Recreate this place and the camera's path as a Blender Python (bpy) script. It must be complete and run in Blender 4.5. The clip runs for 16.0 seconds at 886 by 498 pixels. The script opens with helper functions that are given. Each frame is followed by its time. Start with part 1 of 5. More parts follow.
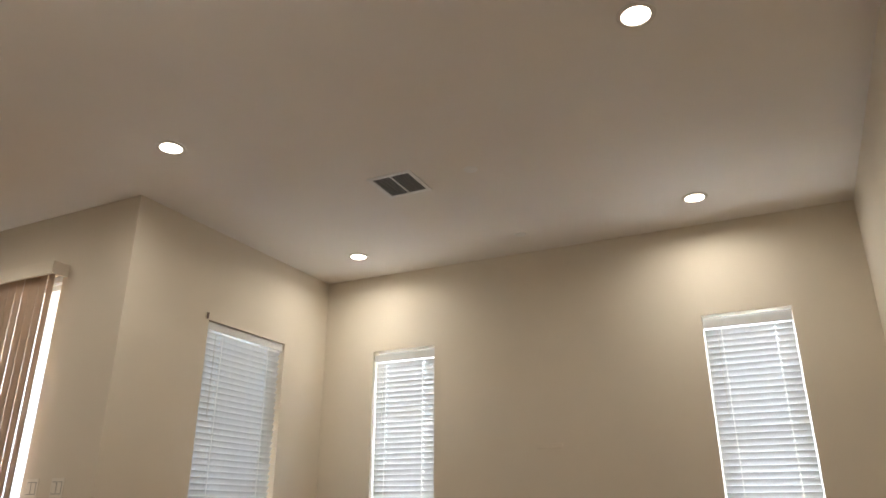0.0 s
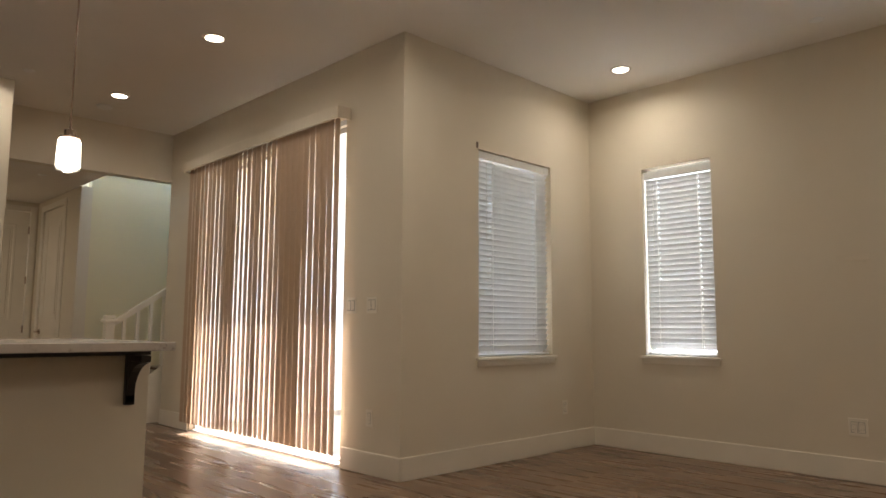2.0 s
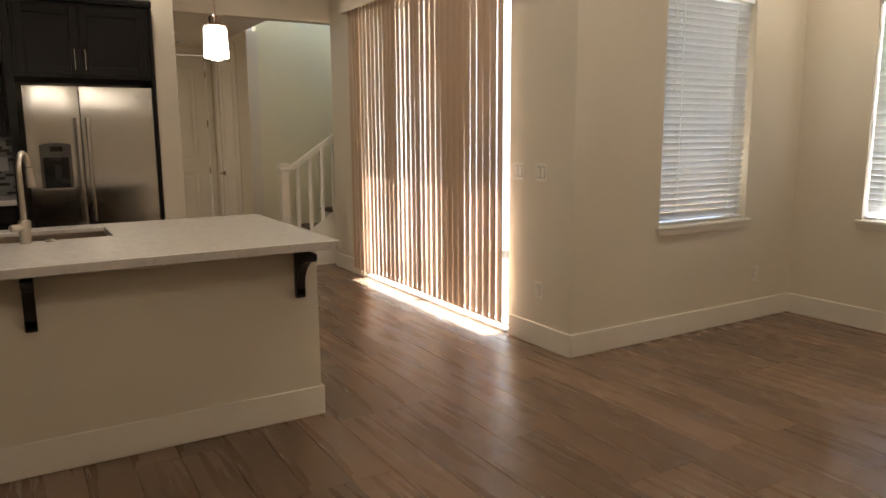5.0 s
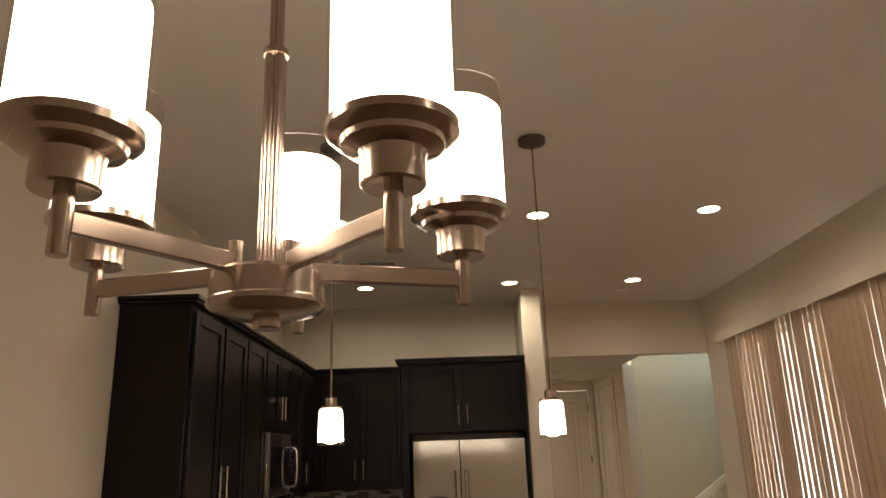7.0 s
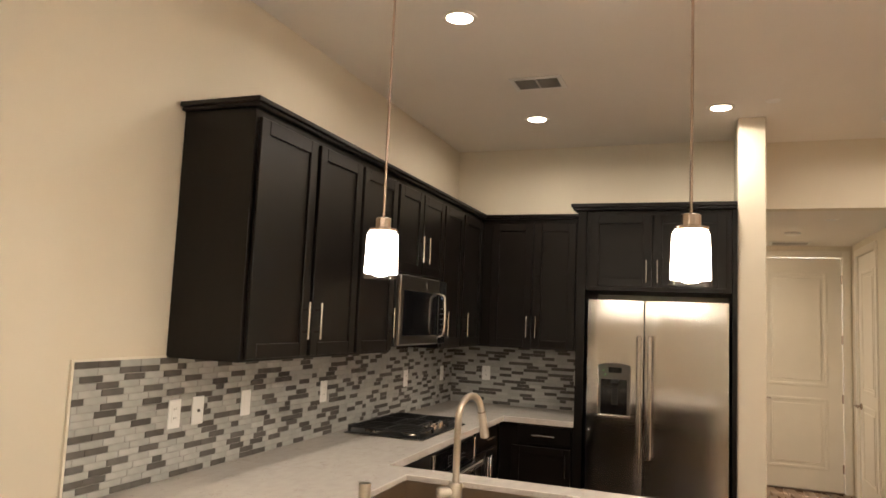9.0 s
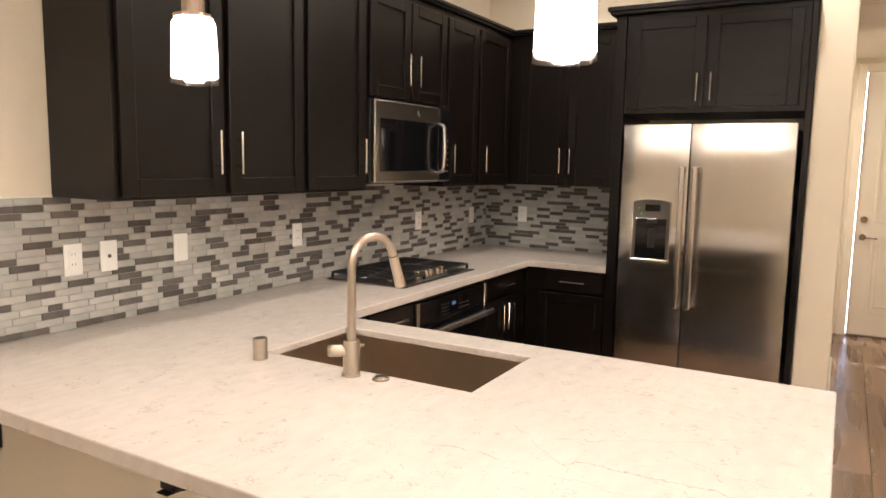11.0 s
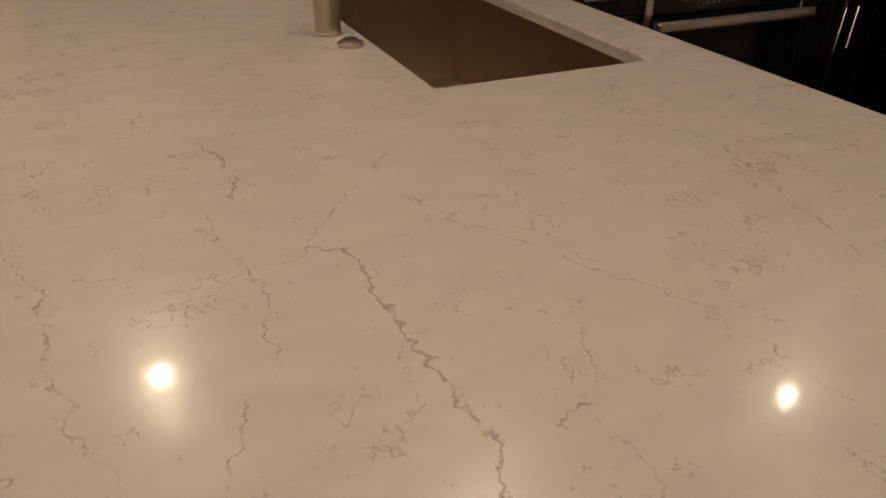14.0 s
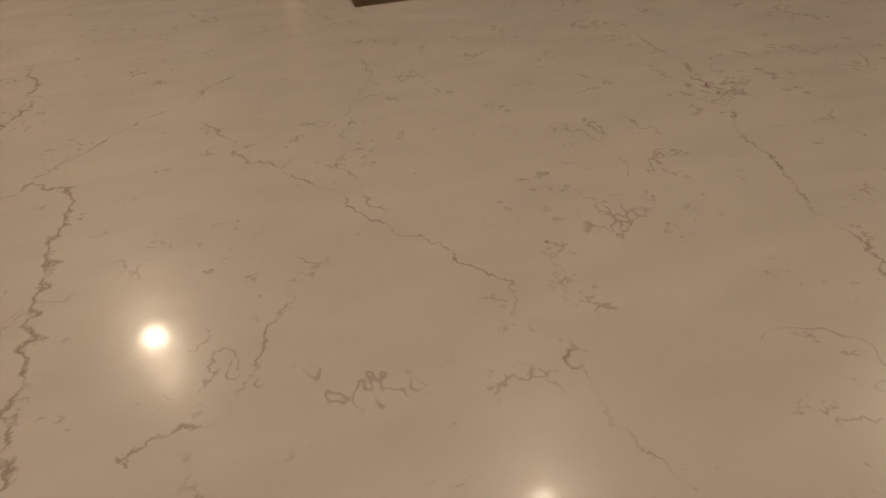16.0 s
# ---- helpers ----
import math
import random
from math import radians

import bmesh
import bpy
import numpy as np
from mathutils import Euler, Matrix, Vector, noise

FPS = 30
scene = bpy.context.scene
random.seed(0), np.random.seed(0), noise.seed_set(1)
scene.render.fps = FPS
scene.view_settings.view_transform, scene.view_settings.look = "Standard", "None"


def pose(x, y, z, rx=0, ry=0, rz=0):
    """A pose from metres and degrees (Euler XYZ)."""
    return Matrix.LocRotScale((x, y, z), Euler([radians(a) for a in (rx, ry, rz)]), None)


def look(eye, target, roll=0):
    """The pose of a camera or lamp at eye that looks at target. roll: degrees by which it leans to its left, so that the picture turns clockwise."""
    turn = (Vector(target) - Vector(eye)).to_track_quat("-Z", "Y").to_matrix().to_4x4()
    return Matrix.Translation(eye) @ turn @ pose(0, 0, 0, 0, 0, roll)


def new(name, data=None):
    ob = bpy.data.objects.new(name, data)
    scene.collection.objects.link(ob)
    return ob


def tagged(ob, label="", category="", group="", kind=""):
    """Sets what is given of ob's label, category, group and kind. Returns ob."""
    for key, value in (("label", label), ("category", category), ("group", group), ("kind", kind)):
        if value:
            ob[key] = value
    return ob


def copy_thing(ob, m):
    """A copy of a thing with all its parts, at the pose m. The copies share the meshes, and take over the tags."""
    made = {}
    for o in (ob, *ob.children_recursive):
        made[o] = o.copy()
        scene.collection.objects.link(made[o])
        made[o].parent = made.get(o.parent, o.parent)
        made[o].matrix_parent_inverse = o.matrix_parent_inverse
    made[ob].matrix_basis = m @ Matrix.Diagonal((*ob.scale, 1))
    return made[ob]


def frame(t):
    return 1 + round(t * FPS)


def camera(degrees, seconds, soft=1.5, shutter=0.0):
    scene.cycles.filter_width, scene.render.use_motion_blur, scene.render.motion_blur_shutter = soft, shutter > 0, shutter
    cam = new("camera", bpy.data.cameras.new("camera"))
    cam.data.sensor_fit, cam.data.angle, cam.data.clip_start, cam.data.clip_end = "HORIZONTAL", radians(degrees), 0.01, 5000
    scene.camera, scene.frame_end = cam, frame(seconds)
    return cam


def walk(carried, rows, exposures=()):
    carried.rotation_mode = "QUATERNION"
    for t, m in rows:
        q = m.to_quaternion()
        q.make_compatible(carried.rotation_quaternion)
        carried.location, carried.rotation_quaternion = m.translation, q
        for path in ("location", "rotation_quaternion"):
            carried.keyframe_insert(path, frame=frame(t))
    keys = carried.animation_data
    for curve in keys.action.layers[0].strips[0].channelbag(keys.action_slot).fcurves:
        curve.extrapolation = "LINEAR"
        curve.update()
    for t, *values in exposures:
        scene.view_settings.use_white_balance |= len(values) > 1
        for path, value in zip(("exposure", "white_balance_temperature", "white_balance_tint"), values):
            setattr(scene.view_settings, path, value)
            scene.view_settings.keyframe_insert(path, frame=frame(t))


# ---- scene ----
cam = camera(64.5, 16.0, soft=1.6)
PATH = [
    (0, (1.036, -7.394, 0.996), (2.717, -6.572, 1.703), 0.0),
    (0.5, (1.047, -7.29, 0.955), (2.709, -6.298, 1.462), 0.8),
    (1, (1.037, -7.17, 0.957), (2.64, -6.036, 1.332), -0.0),
    (1.5, (1.043, -7.109, 0.986), (2.54, -5.811, 1.262), -0.2),
    (2, (0.978, -7.177, 0.985), (2.364, -5.753, 1.21), 0.3),
    (2.5, (0.993, -7.142, 0.987), (2.254, -5.603, 1.186), 0.5),
    (3, (1.014, -7.116, 0.975), (2.119, -5.456, 1.129), 0.7),
    (3.2, (1.021, -7.12, 0.979), (2.053, -5.41, 1.076), 0.9),
    (5.3, (1.188, -6.817, 1.446), (2.19, -5.12, 1.109), -0.9),
    (5.5, (1.18, -6.786, 1.477), (2.119, -5.032, 1.272), -1.0),
    (6, (1.257, -6.766, 1.573), (1.923, -4.89, 1.761), -2.8),
    (6.5, (1.393, -6.738, 1.624), (1.717, -4.807, 2.031), -1.9),
    (7, (1.534, -6.624, 1.653), (1.535, -4.705, 2.217), -2.0),
    (7.5, (1.651, -6.446, 1.636), (1.455, -4.561, 2.274), 0.1),
    (8, (1.776, -6.195, 1.62), (1.378, -4.32, 2.192), 1.8),
    (8.5, (1.932, -5.982, 1.599), (1.335, -4.108, 1.96), 3.5),
    (9, (1.993, -5.633, 1.592), (1.294, -3.769, 1.789), 2.5),
    (9.5, (2.021, -5.377, 1.584), (1.26, -3.531, 1.7), 2.2),
    (10, (2.103, -5.193, 1.546), (1.256, -3.382, 1.505), 1.0),
    (10.2, (2.151, -5.129, 1.535), (1.261, -3.34, 1.436), 1.5),
    (12.3, (2.635, -4.212, 1.539), (1.542, -2.569, 1.211), 0.4),
    (12.5, (2.621, -4.119, 1.521), (1.477, -2.512, 1.191), 1.9),
    (13, (2.641, -3.906, 1.465), (1.331, -2.476, 0.976), 0.8),
    (13.5, (2.576, -3.714, 1.385), (1.079, -2.649, 0.595), 1.1),
    (14, (2.489, -3.618, 1.267), (0.959, -2.866, 0.223), 1.5),
    (14.5, (2.467, -3.579, 1.192), (0.924, -3.004, 0.057), 0.3),
    (15, (2.454, -3.514, 1.16), (0.882, -3.106, -0.006), -2.3),
    (15.5, (2.449, -3.406, 1.146), (0.854, -3.025, 0.001), -2.7),
    (16, (2.442, -3.301, 1.144), (0.824, -2.907, 0.037), -3.8),
]
walk(cam, [(t, look(eye, target, roll)) for t, eye, target, roll in PATH],
     exposures=[(0.0, 4.10, 5650, 10), (0.5, 3.88, 5700, 10), (1.5, 3.74, 5850, 11), (2.5, 3.68, 6150, 11), (3.0, 3.69, 6150, 11), (5.5, 3.98, 6100, 11), (6.0, 4.0, 6250, 12), (6.5, 4.18, 6350, 12), (7.0, 3.86, 6450, 13), (7.5, 3.2, 6500, 13), (8.0, 3.45, 6550, 11), (8.5, 4.58, 6380, 10), (9.0, 5.12, 6130, 11), (9.5, 5.56, 5930, 12), (10.2, 5.6, 5980, 14), (12.5, 5.42, 5780, 15), (13.2, 5.16, 5780, 14), (13.5, 4.55, 5980, 14), (14.0, 3.74, 6830, 14), (16.0, 3.48, 7030, 14)])

# ---- light ----
SUN_EL = 40.0
world = bpy.data.worlds.new("sky")
scene.world = world
world.use_nodes = True
wn = world.node_tree.nodes
sky = wn.new("ShaderNodeTexSky")
sky.sky_type = "NISHITA"
sky.sun_disc = False
sky.sun_elevation = radians(SUN_EL)
sky.sun_rotation = radians(90)
wn["Background"].inputs["Strength"].default_value = 0.15
world.node_tree.links.new(sky.outputs[0], wn["Background"].inputs["Color"])
sun_data = bpy.data.lights.new("sun", "SUN")
sun_data.energy, sun_data.angle, sun_data.color = 3.6, radians(0.5), (1.0, 0.975, 0.935)
sun = new("sun", sun_data)
sun.matrix_world = look((30, -2.2, 30 * math.tan(radians(SUN_EL))), (0, -2.4, 0))

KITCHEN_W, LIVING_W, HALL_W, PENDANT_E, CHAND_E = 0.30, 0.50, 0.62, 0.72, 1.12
WARM = (1.0, 0.85, 0.65)

# ---- materials ----


def mat(name, color, rough=0.5, metal=0.0, vary=0.0, scale=8.0, bump=0.0, bscale=60.0, stretch=(1, 1, 1), rand=0.0,
        rvary=0.0, spec=0.5, emit=0.0, ecolor=None, coat=0.0, aniso=0.0, turn=0.0):
    m = bpy.data.materials.new(name)
    m.use_nodes = True
    nt = m.node_tree
    b = nt.nodes["Principled BSDF"]
    b.inputs["Base Color"].default_value = (*color, 1)
    b.inputs["Roughness"].default_value = rough
    b.inputs["Metallic"].default_value = metal
    b.inputs["Specular IOR Level"].default_value = spec
    b.inputs["Coat Weight"].default_value = coat
    b.inputs["Coat Roughness"].default_value = 0.07
    if emit:
        b.inputs["Emission Color"].default_value = (*(ecolor or color), 1)
        b.inputs["Emission Strength"].default_value = emit
    if aniso:
        b.inputs["Anisotropic"].default_value = aniso
        b.inputs["Anisotropic Rotation"].default_value = turn
        tg = nt.nodes.new("ShaderNodeTangent")
        tg.direction_type, tg.axis = "RADIAL", "Z"
        nt.links.new(tg.outputs[0], b.inputs["Tangent"])
    tc = nt.nodes.new("ShaderNodeTexCoord")
    mp = nt.nodes.new("ShaderNodeMapping")
    mp.inputs["Scale"].default_value = stretch
    nt.links.new(tc.outputs["Object"], mp.inputs["Vector"])
    if vary or rand:
        n1 = nt.nodes.new("ShaderNodeTexNoise")
        n1.inputs["Scale"].default_value, n1.inputs["Detail"].default_value = scale, 6
        nt.links.new(mp.outputs[0], n1.inputs["Vector"])
        mr = nt.nodes.new("ShaderNodeMapRange")
        mr.inputs[1].default_value, mr.inputs[2].default_value = 0.3, 0.7
        mr.inputs[3].default_value, mr.inputs[4].default_value = 1 - vary, 1 + vary
        nt.links.new(n1.outputs[0], mr.inputs[0])
        oi = nt.nodes.new("ShaderNodeObjectInfo")
        mr2 = nt.nodes.new("ShaderNodeMapRange")
        mr2.inputs[3].default_value, mr2.inputs[4].default_value = 1 - rand, 1 + rand
        nt.links.new(oi.outputs["Random"], mr2.inputs[0])
        mul = nt.nodes.new("ShaderNodeMath")
        mul.operation = "MULTIPLY"
        nt.links.new(mr.outputs[0], mul.inputs[0])
        nt.links.new(mr2.outputs[0], mul.inputs[1])
        vm = nt.nodes.new("ShaderNodeVectorMath")
        vm.operation = "SCALE"
        vm.inputs[0].default_value = color
        nt.links.new(mul.outputs[0], vm.inputs["Scale"])
        nt.links.new(vm.outputs[0], b.inputs["Base Color"])
        if rvary:
            mr3 = nt.nodes.new("ShaderNodeMapRange")
            mr3.inputs[1].default_value, mr3.inputs[2].default_value = 0.3, 0.7
            mr3.inputs[3].default_value, mr3.inputs[4].default_value = max(rough - rvary, 0.02), rough + rvary
            nt.links.new(n1.outputs[0], mr3.inputs[0])
            nt.links.new(mr3.outputs[0], b.inputs["Roughness"])
    if bump:
        n2 = nt.nodes.new("ShaderNodeTexNoise")
        n2.inputs["Scale"].default_value, n2.inputs["Detail"].default_value = bscale, 5
        nt.links.new(mp.outputs[0], n2.inputs["Vector"])
        bp = nt.nodes.new("ShaderNodeBump")
        bp.inputs["Strength"].default_value, bp.inputs["Distance"].default_value = bump, 0.002
        nt.links.new(n2.outputs[0], bp.inputs["Height"])
        nt.links.new(bp.outputs[0], b.inputs["Normal"])
    return m


def island(m):
    """The same tile material, with a shade of its own for each joined piece."""
    m = m.copy()
    nt = m.node_tree
    geo = nt.nodes.new("ShaderNodeNewGeometry")
    for ln in list(nt.links):
        if ln.from_node.type == "OBJECT_INFO":
            nt.links.new(geo.outputs["Random Per Island"], ln.to_socket)
    return m


def translucent(name, color, amount, rough=0.5):
    """A thin sheet that lets part of the light through."""
    m = mat(name, color, rough, vary=0.04, scale=20)
    nt = m.node_tree
    b, out = nt.nodes["Principled BSDF"], nt.nodes["Material Output"]
    tr = nt.nodes.new("ShaderNodeBsdfTranslucent")
    tr.inputs["Color"].default_value = (*color, 1)
    mx = nt.nodes.new("ShaderNodeMixShader")
    mx.inputs[0].default_value = amount
    nt.links.new(b.outputs[0], mx.inputs[1])
    nt.links.new(tr.outputs[0], mx.inputs[2])
    nt.links.new(mx.outputs[0], out.inputs["Surface"])
    return m


def clear_glass(name, color=(0.95, 0.97, 0.96), rough=0.02, gloss=0.06):
    m = bpy.data.materials.new(name)
    m.use_nodes = True
    nt = m.node_tree
    out = nt.nodes["Material Output"]
    nt.nodes.remove(nt.nodes["Principled BSDF"])
    tp = nt.nodes.new("ShaderNodeBsdfTransparent")
    tp.inputs["Color"].default_value = (*color, 1)
    gl = nt.nodes.new("ShaderNodeBsdfGlossy")
    gl.inputs["Roughness"].default_value = rough
    mx = nt.nodes.new("ShaderNodeMixShader")
    mx.inputs[0].default_value = gloss
    nt.links.new(tp.outputs[0], mx.inputs[1])
    nt.links.new(gl.outputs[0], mx.inputs[2])
    nt.links.new(mx.outputs[0], out.inputs["Surface"])
    return m


def glow(name, color, strength):
    m = bpy.data.materials.new(name)
    m.use_nodes = True
    nt = m.node_tree
    b = nt.nodes["Principled BSDF"]
    b.inputs["Base Color"].default_value = (0.9, 0.88, 0.84, 1)
    b.inputs["Roughness"].default_value = 0.25
    b.inputs["Emission Color"].default_value = (*color, 1)
    b.inputs["Emission Strength"].default_value = strength
    return m


def quartz_material():
    """Off-white quartz with thin wandering taupe veins that run along the length of the bar."""
    m = mat("quartz", (0.61, 0.565, 0.525), 0.25, vary=0.05, scale=22, stretch=(1.3, 0.6, 1), coat=0.32)
    nt = m.node_tree
    b = nt.nodes["Principled BSDF"]
    base = b.inputs["Base Color"].links[0].from_socket
    tc = nt.nodes.new("ShaderNodeTexCoord")

    def math_node(op, a, c=None, d=None):
        n = nt.nodes.new("ShaderNodeMath")
        n.operation = op
        for k, v in enumerate((a, c, d)):
            if v is None:
                continue
            if hasattr(v, "links"):
                nt.links.new(v, n.inputs[k])
            else:
                n.inputs[k].default_value = v
        return n.outputs[0]

    def noise_node(scale, detail, rough=0.6, offset=(0, 0, 0), stretch=(1, 1, 1)):
        mp = nt.nodes.new("ShaderNodeMapping")
        mp.inputs["Location"].default_value = offset
        mp.inputs["Scale"].default_value = stretch
        nt.links.new(tc.outputs["Object"], mp.inputs["Vector"])
        n = nt.nodes.new("ShaderNodeTexNoise")
        n.inputs["Scale"].default_value, n.inputs["Detail"].default_value = scale, detail
        n.inputs["Roughness"].default_value = rough
        nt.links.new(mp.outputs[0], n.inputs["Vector"])
        return n.outputs[0]

    def fleck(scale, width, seed, keep, stretch):
        """Short broken curls: slices of a noise's level line."""
        d = math_node("ABSOLUTE", math_node("SUBTRACT", noise_node(scale, 4, 0.62, (seed, 2.0, 0), stretch), 0.5))
        line = nt.nodes.new("ShaderNodeMapRange")
        line.interpolation_type = "SMOOTHSTEP"
        line.inputs[1].default_value, line.inputs[2].default_value = width, width * 0.1
        line.inputs[3].default_value, line.inputs[4].default_value = 0.0, 1.0
        nt.links.new(d, line.inputs[0])
        mask = nt.nodes.new("ShaderNodeMapRange")
        mask.interpolation_type = "SMOOTHSTEP"
        mask.inputs[1].default_value, mask.inputs[2].default_value = keep, keep + 0.07
        nt.links.new(noise_node(scale * 0.9, 5, 0.7, (seed + 4.0, 9.0, 0)), mask.inputs[0])
        return math_node("MULTIPLY", line.outputs[0], mask.outputs[0])

    # long veins: where they run on the slab, bend by bend
    wob = nt.nodes.new("ShaderNodeTexNoise")
    wob.inputs["Scale"].default_value, wob.inputs["Detail"].default_value = 22.0, 6
    wob.inputs["Roughness"].default_value = 0.62
    nt.links.new(tc.outputs["Object"], wob.inputs["Vector"])

    def vec(op, a, c=None):
        n = nt.nodes.new("ShaderNodeVectorMath")
        n.operation = op
        for k, v in enumerate((a, c)):
            if hasattr(v, "links"):
                nt.links.new(v, n.inputs[k])
            elif v is not None:
                n.inputs[k].default_value = v
        return n

    swing = vec("MULTIPLY", vec("SUBTRACT", wob.outputs["Color"], (0.5, 0.5, 0.5)).outputs[0], (0.062, 0.062, 0.0)).outputs[0]
    flat = vec("MULTIPLY", tc.outputs["Object"], (1, 1, 0)).outputs[0]
    here = vec("ADD", flat, swing).outputs[0]

    def run(*bends):
        """How far each point of the slab lies from a bent line."""
        near = None
        for (x0, y0), (x1, y1) in zip(bends, bends[1:]):
            dx, dy = x1 - x0, y1 - y0
            n2 = dx * dx + dy * dy
            off = vec("SUBTRACT", here, (x0, y0, 0)).outputs[0]
            along = math_node("ADD", vec("DOT_PRODUCT", off, (dx / n2, dy / n2, 0)).outputs["Value"], 0.0)
            along.node.use_clamp = True
            foot = vec("SCALE", (dx, dy, 0))
            nt.links.new(along, foot.inputs["Scale"])
            d = vec("DISTANCE", off, foot.outputs[0]).outputs["Value"]
            near = d if near is None else math_node("MINIMUM", near, d)
        return near

    def drawn(d, width, seed, keep):
        line = nt.nodes.new("ShaderNodeMapRange")
        line.interpolation_type = "SMOOTHSTEP"
        line.inputs[1].default_value, line.inputs[2].default_value = width, 0.0
        line.inputs[3].default_value, line.inputs[4].default_value = 0.0, 1.0
        nt.links.new(d, line.inputs[0])
        mask = nt.nodes.new("ShaderNodeMapRange")
        mask.interpolation_type = "SMOOTHSTEP"
        mask.inputs[1].default_value, mask.inputs[2].default_value = keep, keep + 0.2
        mask.inputs[3].default_value, mask.inputs[4].default_value = 0.08, 1.0
        nt.links.new(noise_node(24.0, 4, 0.65, (seed, 1.7, 0)), mask.inputs[0])
        return math_node("MULTIPLY", line.outputs[0], mask.outputs[0])

    bold = math_node("MINIMUM", run((1.94, -3.52), (1.92, -3.48), (1.94, -3.45), (2.01, -3.45), (2.12, -3.44), (2.21, -3.44), (2.28, -3.45)),
                     run((1.62, -3.54), (1.70, -3.52), (1.79, -3.52)))
    middling = math_node("MINIMUM", run((1.79, -3.74), (1.93, -3.71), (2.03, -3.70), (2.16, -3.66)),
                         run((1.80, -2.92), (1.94, -2.93), (2.06, -2.97), (2.22, -3.01)))
    middling = math_node("MINIMUM", middling, run((2.10, -3.30), (2.15, -3.32), (2.20, -3.35), (2.22, -3.39)))
    middling = math_node("MINIMUM", middling, run((2.22, -3.37), (2.26, -3.36), (2.32, -3.36)))
    faint = math_node("MINIMUM", run((1.74, -3.33), (1.86, -3.43), (1.91, -3.48)),
                      run((1.85, -3.36), (1.93, -3.33), (2.02, -3.27), (2.14, -3.20), (2.30, -3.18)))
    faint = math_node("MINIMUM", faint, run((1.75, -3.20), (1.86, -3.23), (2.00, -3.26), (2.04, -3.24)))
    faint = math_node("MINIMUM", faint, run((1.81, -3.56), (1.97, -3.54), (2.06, -3.55), (2.18, -3.61), (2.25, -3.64)))
    a = math_node("MAXIMUM", drawn(bold, 0.0026, 3.0, 0.34), drawn(middling, 0.0022, 8.0, 0.40))
    a = math_node("MAXIMUM", a, drawn(faint, 0.0019, 15.0, 0.42))
    c = math_node("MAXIMUM", fleck(9.0, 0.012, 31.0, 0.55, (1.0, 1.4, 1)), fleck(26.0, 0.03, 61.0, 0.60, (1.2, 0.8, 1)))
    e = math_node("MAXIMUM", fleck(17.0, 0.022, 3.0, 0.565, (1.0, 1.2, 1)), fleck(5.0, 0.005, 47.0, 0.545, (1, 1, 1)))
    tot = math_node("MINIMUM", math_node("ADD", math_node("ADD", math_node("MULTIPLY", a, 0.62), math_node("MULTIPLY", c, 0.42)),
                                         math_node("MULTIPLY", e, 0.38)), 1.0)
    mix = nt.nodes.new("ShaderNodeMix")
    mix.data_type = "RGBA"
    nt.links.new(tot, mix.inputs["Factor"])
    nt.links.new(base, mix.inputs["A"])
    mix.inputs["B"].default_value = (0.215, 0.135, 0.10, 1)
    nt.links.new(mix.outputs["Result"], b.inputs["Base Color"])
    return m


def plank_material():
    """Grey-brown oak-look planks: long grain, cathedral figure and a shade of its own for each plank."""
    m = mat("oak_plank", (0.20, 0.126, 0.078), 0.28, vary=0.07, scale=2.0, bump=0.012, bscale=6, stretch=(6, 0.4, 1), rand=0.24, rvary=0.03)
    return m


WALL = mat("wall_paint", (0.72, 0.65, 0.53), 0.75, vary=0.03, scale=1.2, bump=0.25, bscale=220)
CEILING = mat("ceiling_paint", (0.78, 0.735, 0.67), 0.85, vary=0.03, scale=1.0, bump=0.3, bscale=200)
TRIM = mat("trim_paint", (0.80, 0.745, 0.645), 0.4, vary=0.03, scale=3, bump=0.04, bscale=60)
STAIRWALL = mat("stair_wall_paint", (0.76, 0.70, 0.50), 0.75, vary=0.03, scale=1.2, bump=0.25, bscale=220)
PLANK = plank_material()
SUBFLOOR = mat("joint_dark", (0.05, 0.035, 0.025), 0.8, vary=0.1)
ESPRESSO = mat("espresso_wood", (0.0046, 0.0030, 0.0022), 0.33, spec=0.31, vary=0.12, scale=9, stretch=(6, 6, 0.6), rvary=0.02)
BRACKET = mat("bracket_stain", (0.008, 0.0058, 0.005), 0.4, vary=0.2, scale=9)
QUARTZ = quartz_material()
STEEL = mat("brushed_steel", (0.58, 0.55, 0.52), 0.27, 1.0, vary=0.02, scale=14, stretch=(1, 1, 6), aniso=0.6)
FRIDGE_STEEL = mat("fridge_steel", (0.64, 0.625, 0.605), 0.175, 1.0, vary=0.02, scale=5, bump=0.14, bscale=2.2, stretch=(2.2, 1, 0.4), aniso=1.0)
SINK_STEEL = mat("sink_steel", (0.50, 0.42, 0.335), 0.32, 1.0, vary=0.04, scale=20, stretch=(1, 8, 1))
NICKEL = mat("brushed_nickel", (0.43, 0.345, 0.29), 0.22, 1.0, vary=0.02, scale=30)
FAUCET = mat("satin_champagne", (0.50, 0.45, 0.385), 0.30, 1.0, vary=0.02, scale=30)
# Brushed steel darkened in colour to carry the dark reflections on the microwave door.
MICROWAVE_STEEL = mat("steel_dark_reflection", (0.34, 0.315, 0.29), 0.28, 1.0, vary=0.03, scale=14, stretch=(1, 1, 6))
CHROME = mat("satin_chrome", (0.70, 0.68, 0.65), 0.18, 1.0, vary=0.03)
BRONZE = mat("dark_nickel", (0.20, 0.16, 0.13), 0.35, 1.0, vary=0.05)
BLACK_GLASS = mat("black_glass", (0.006, 0.006, 0.007), 0.06, vary=0.05)
BLACK = mat("black_enamel", (0.010, 0.010, 0.010), 0.3, vary=0.1, scale=20)
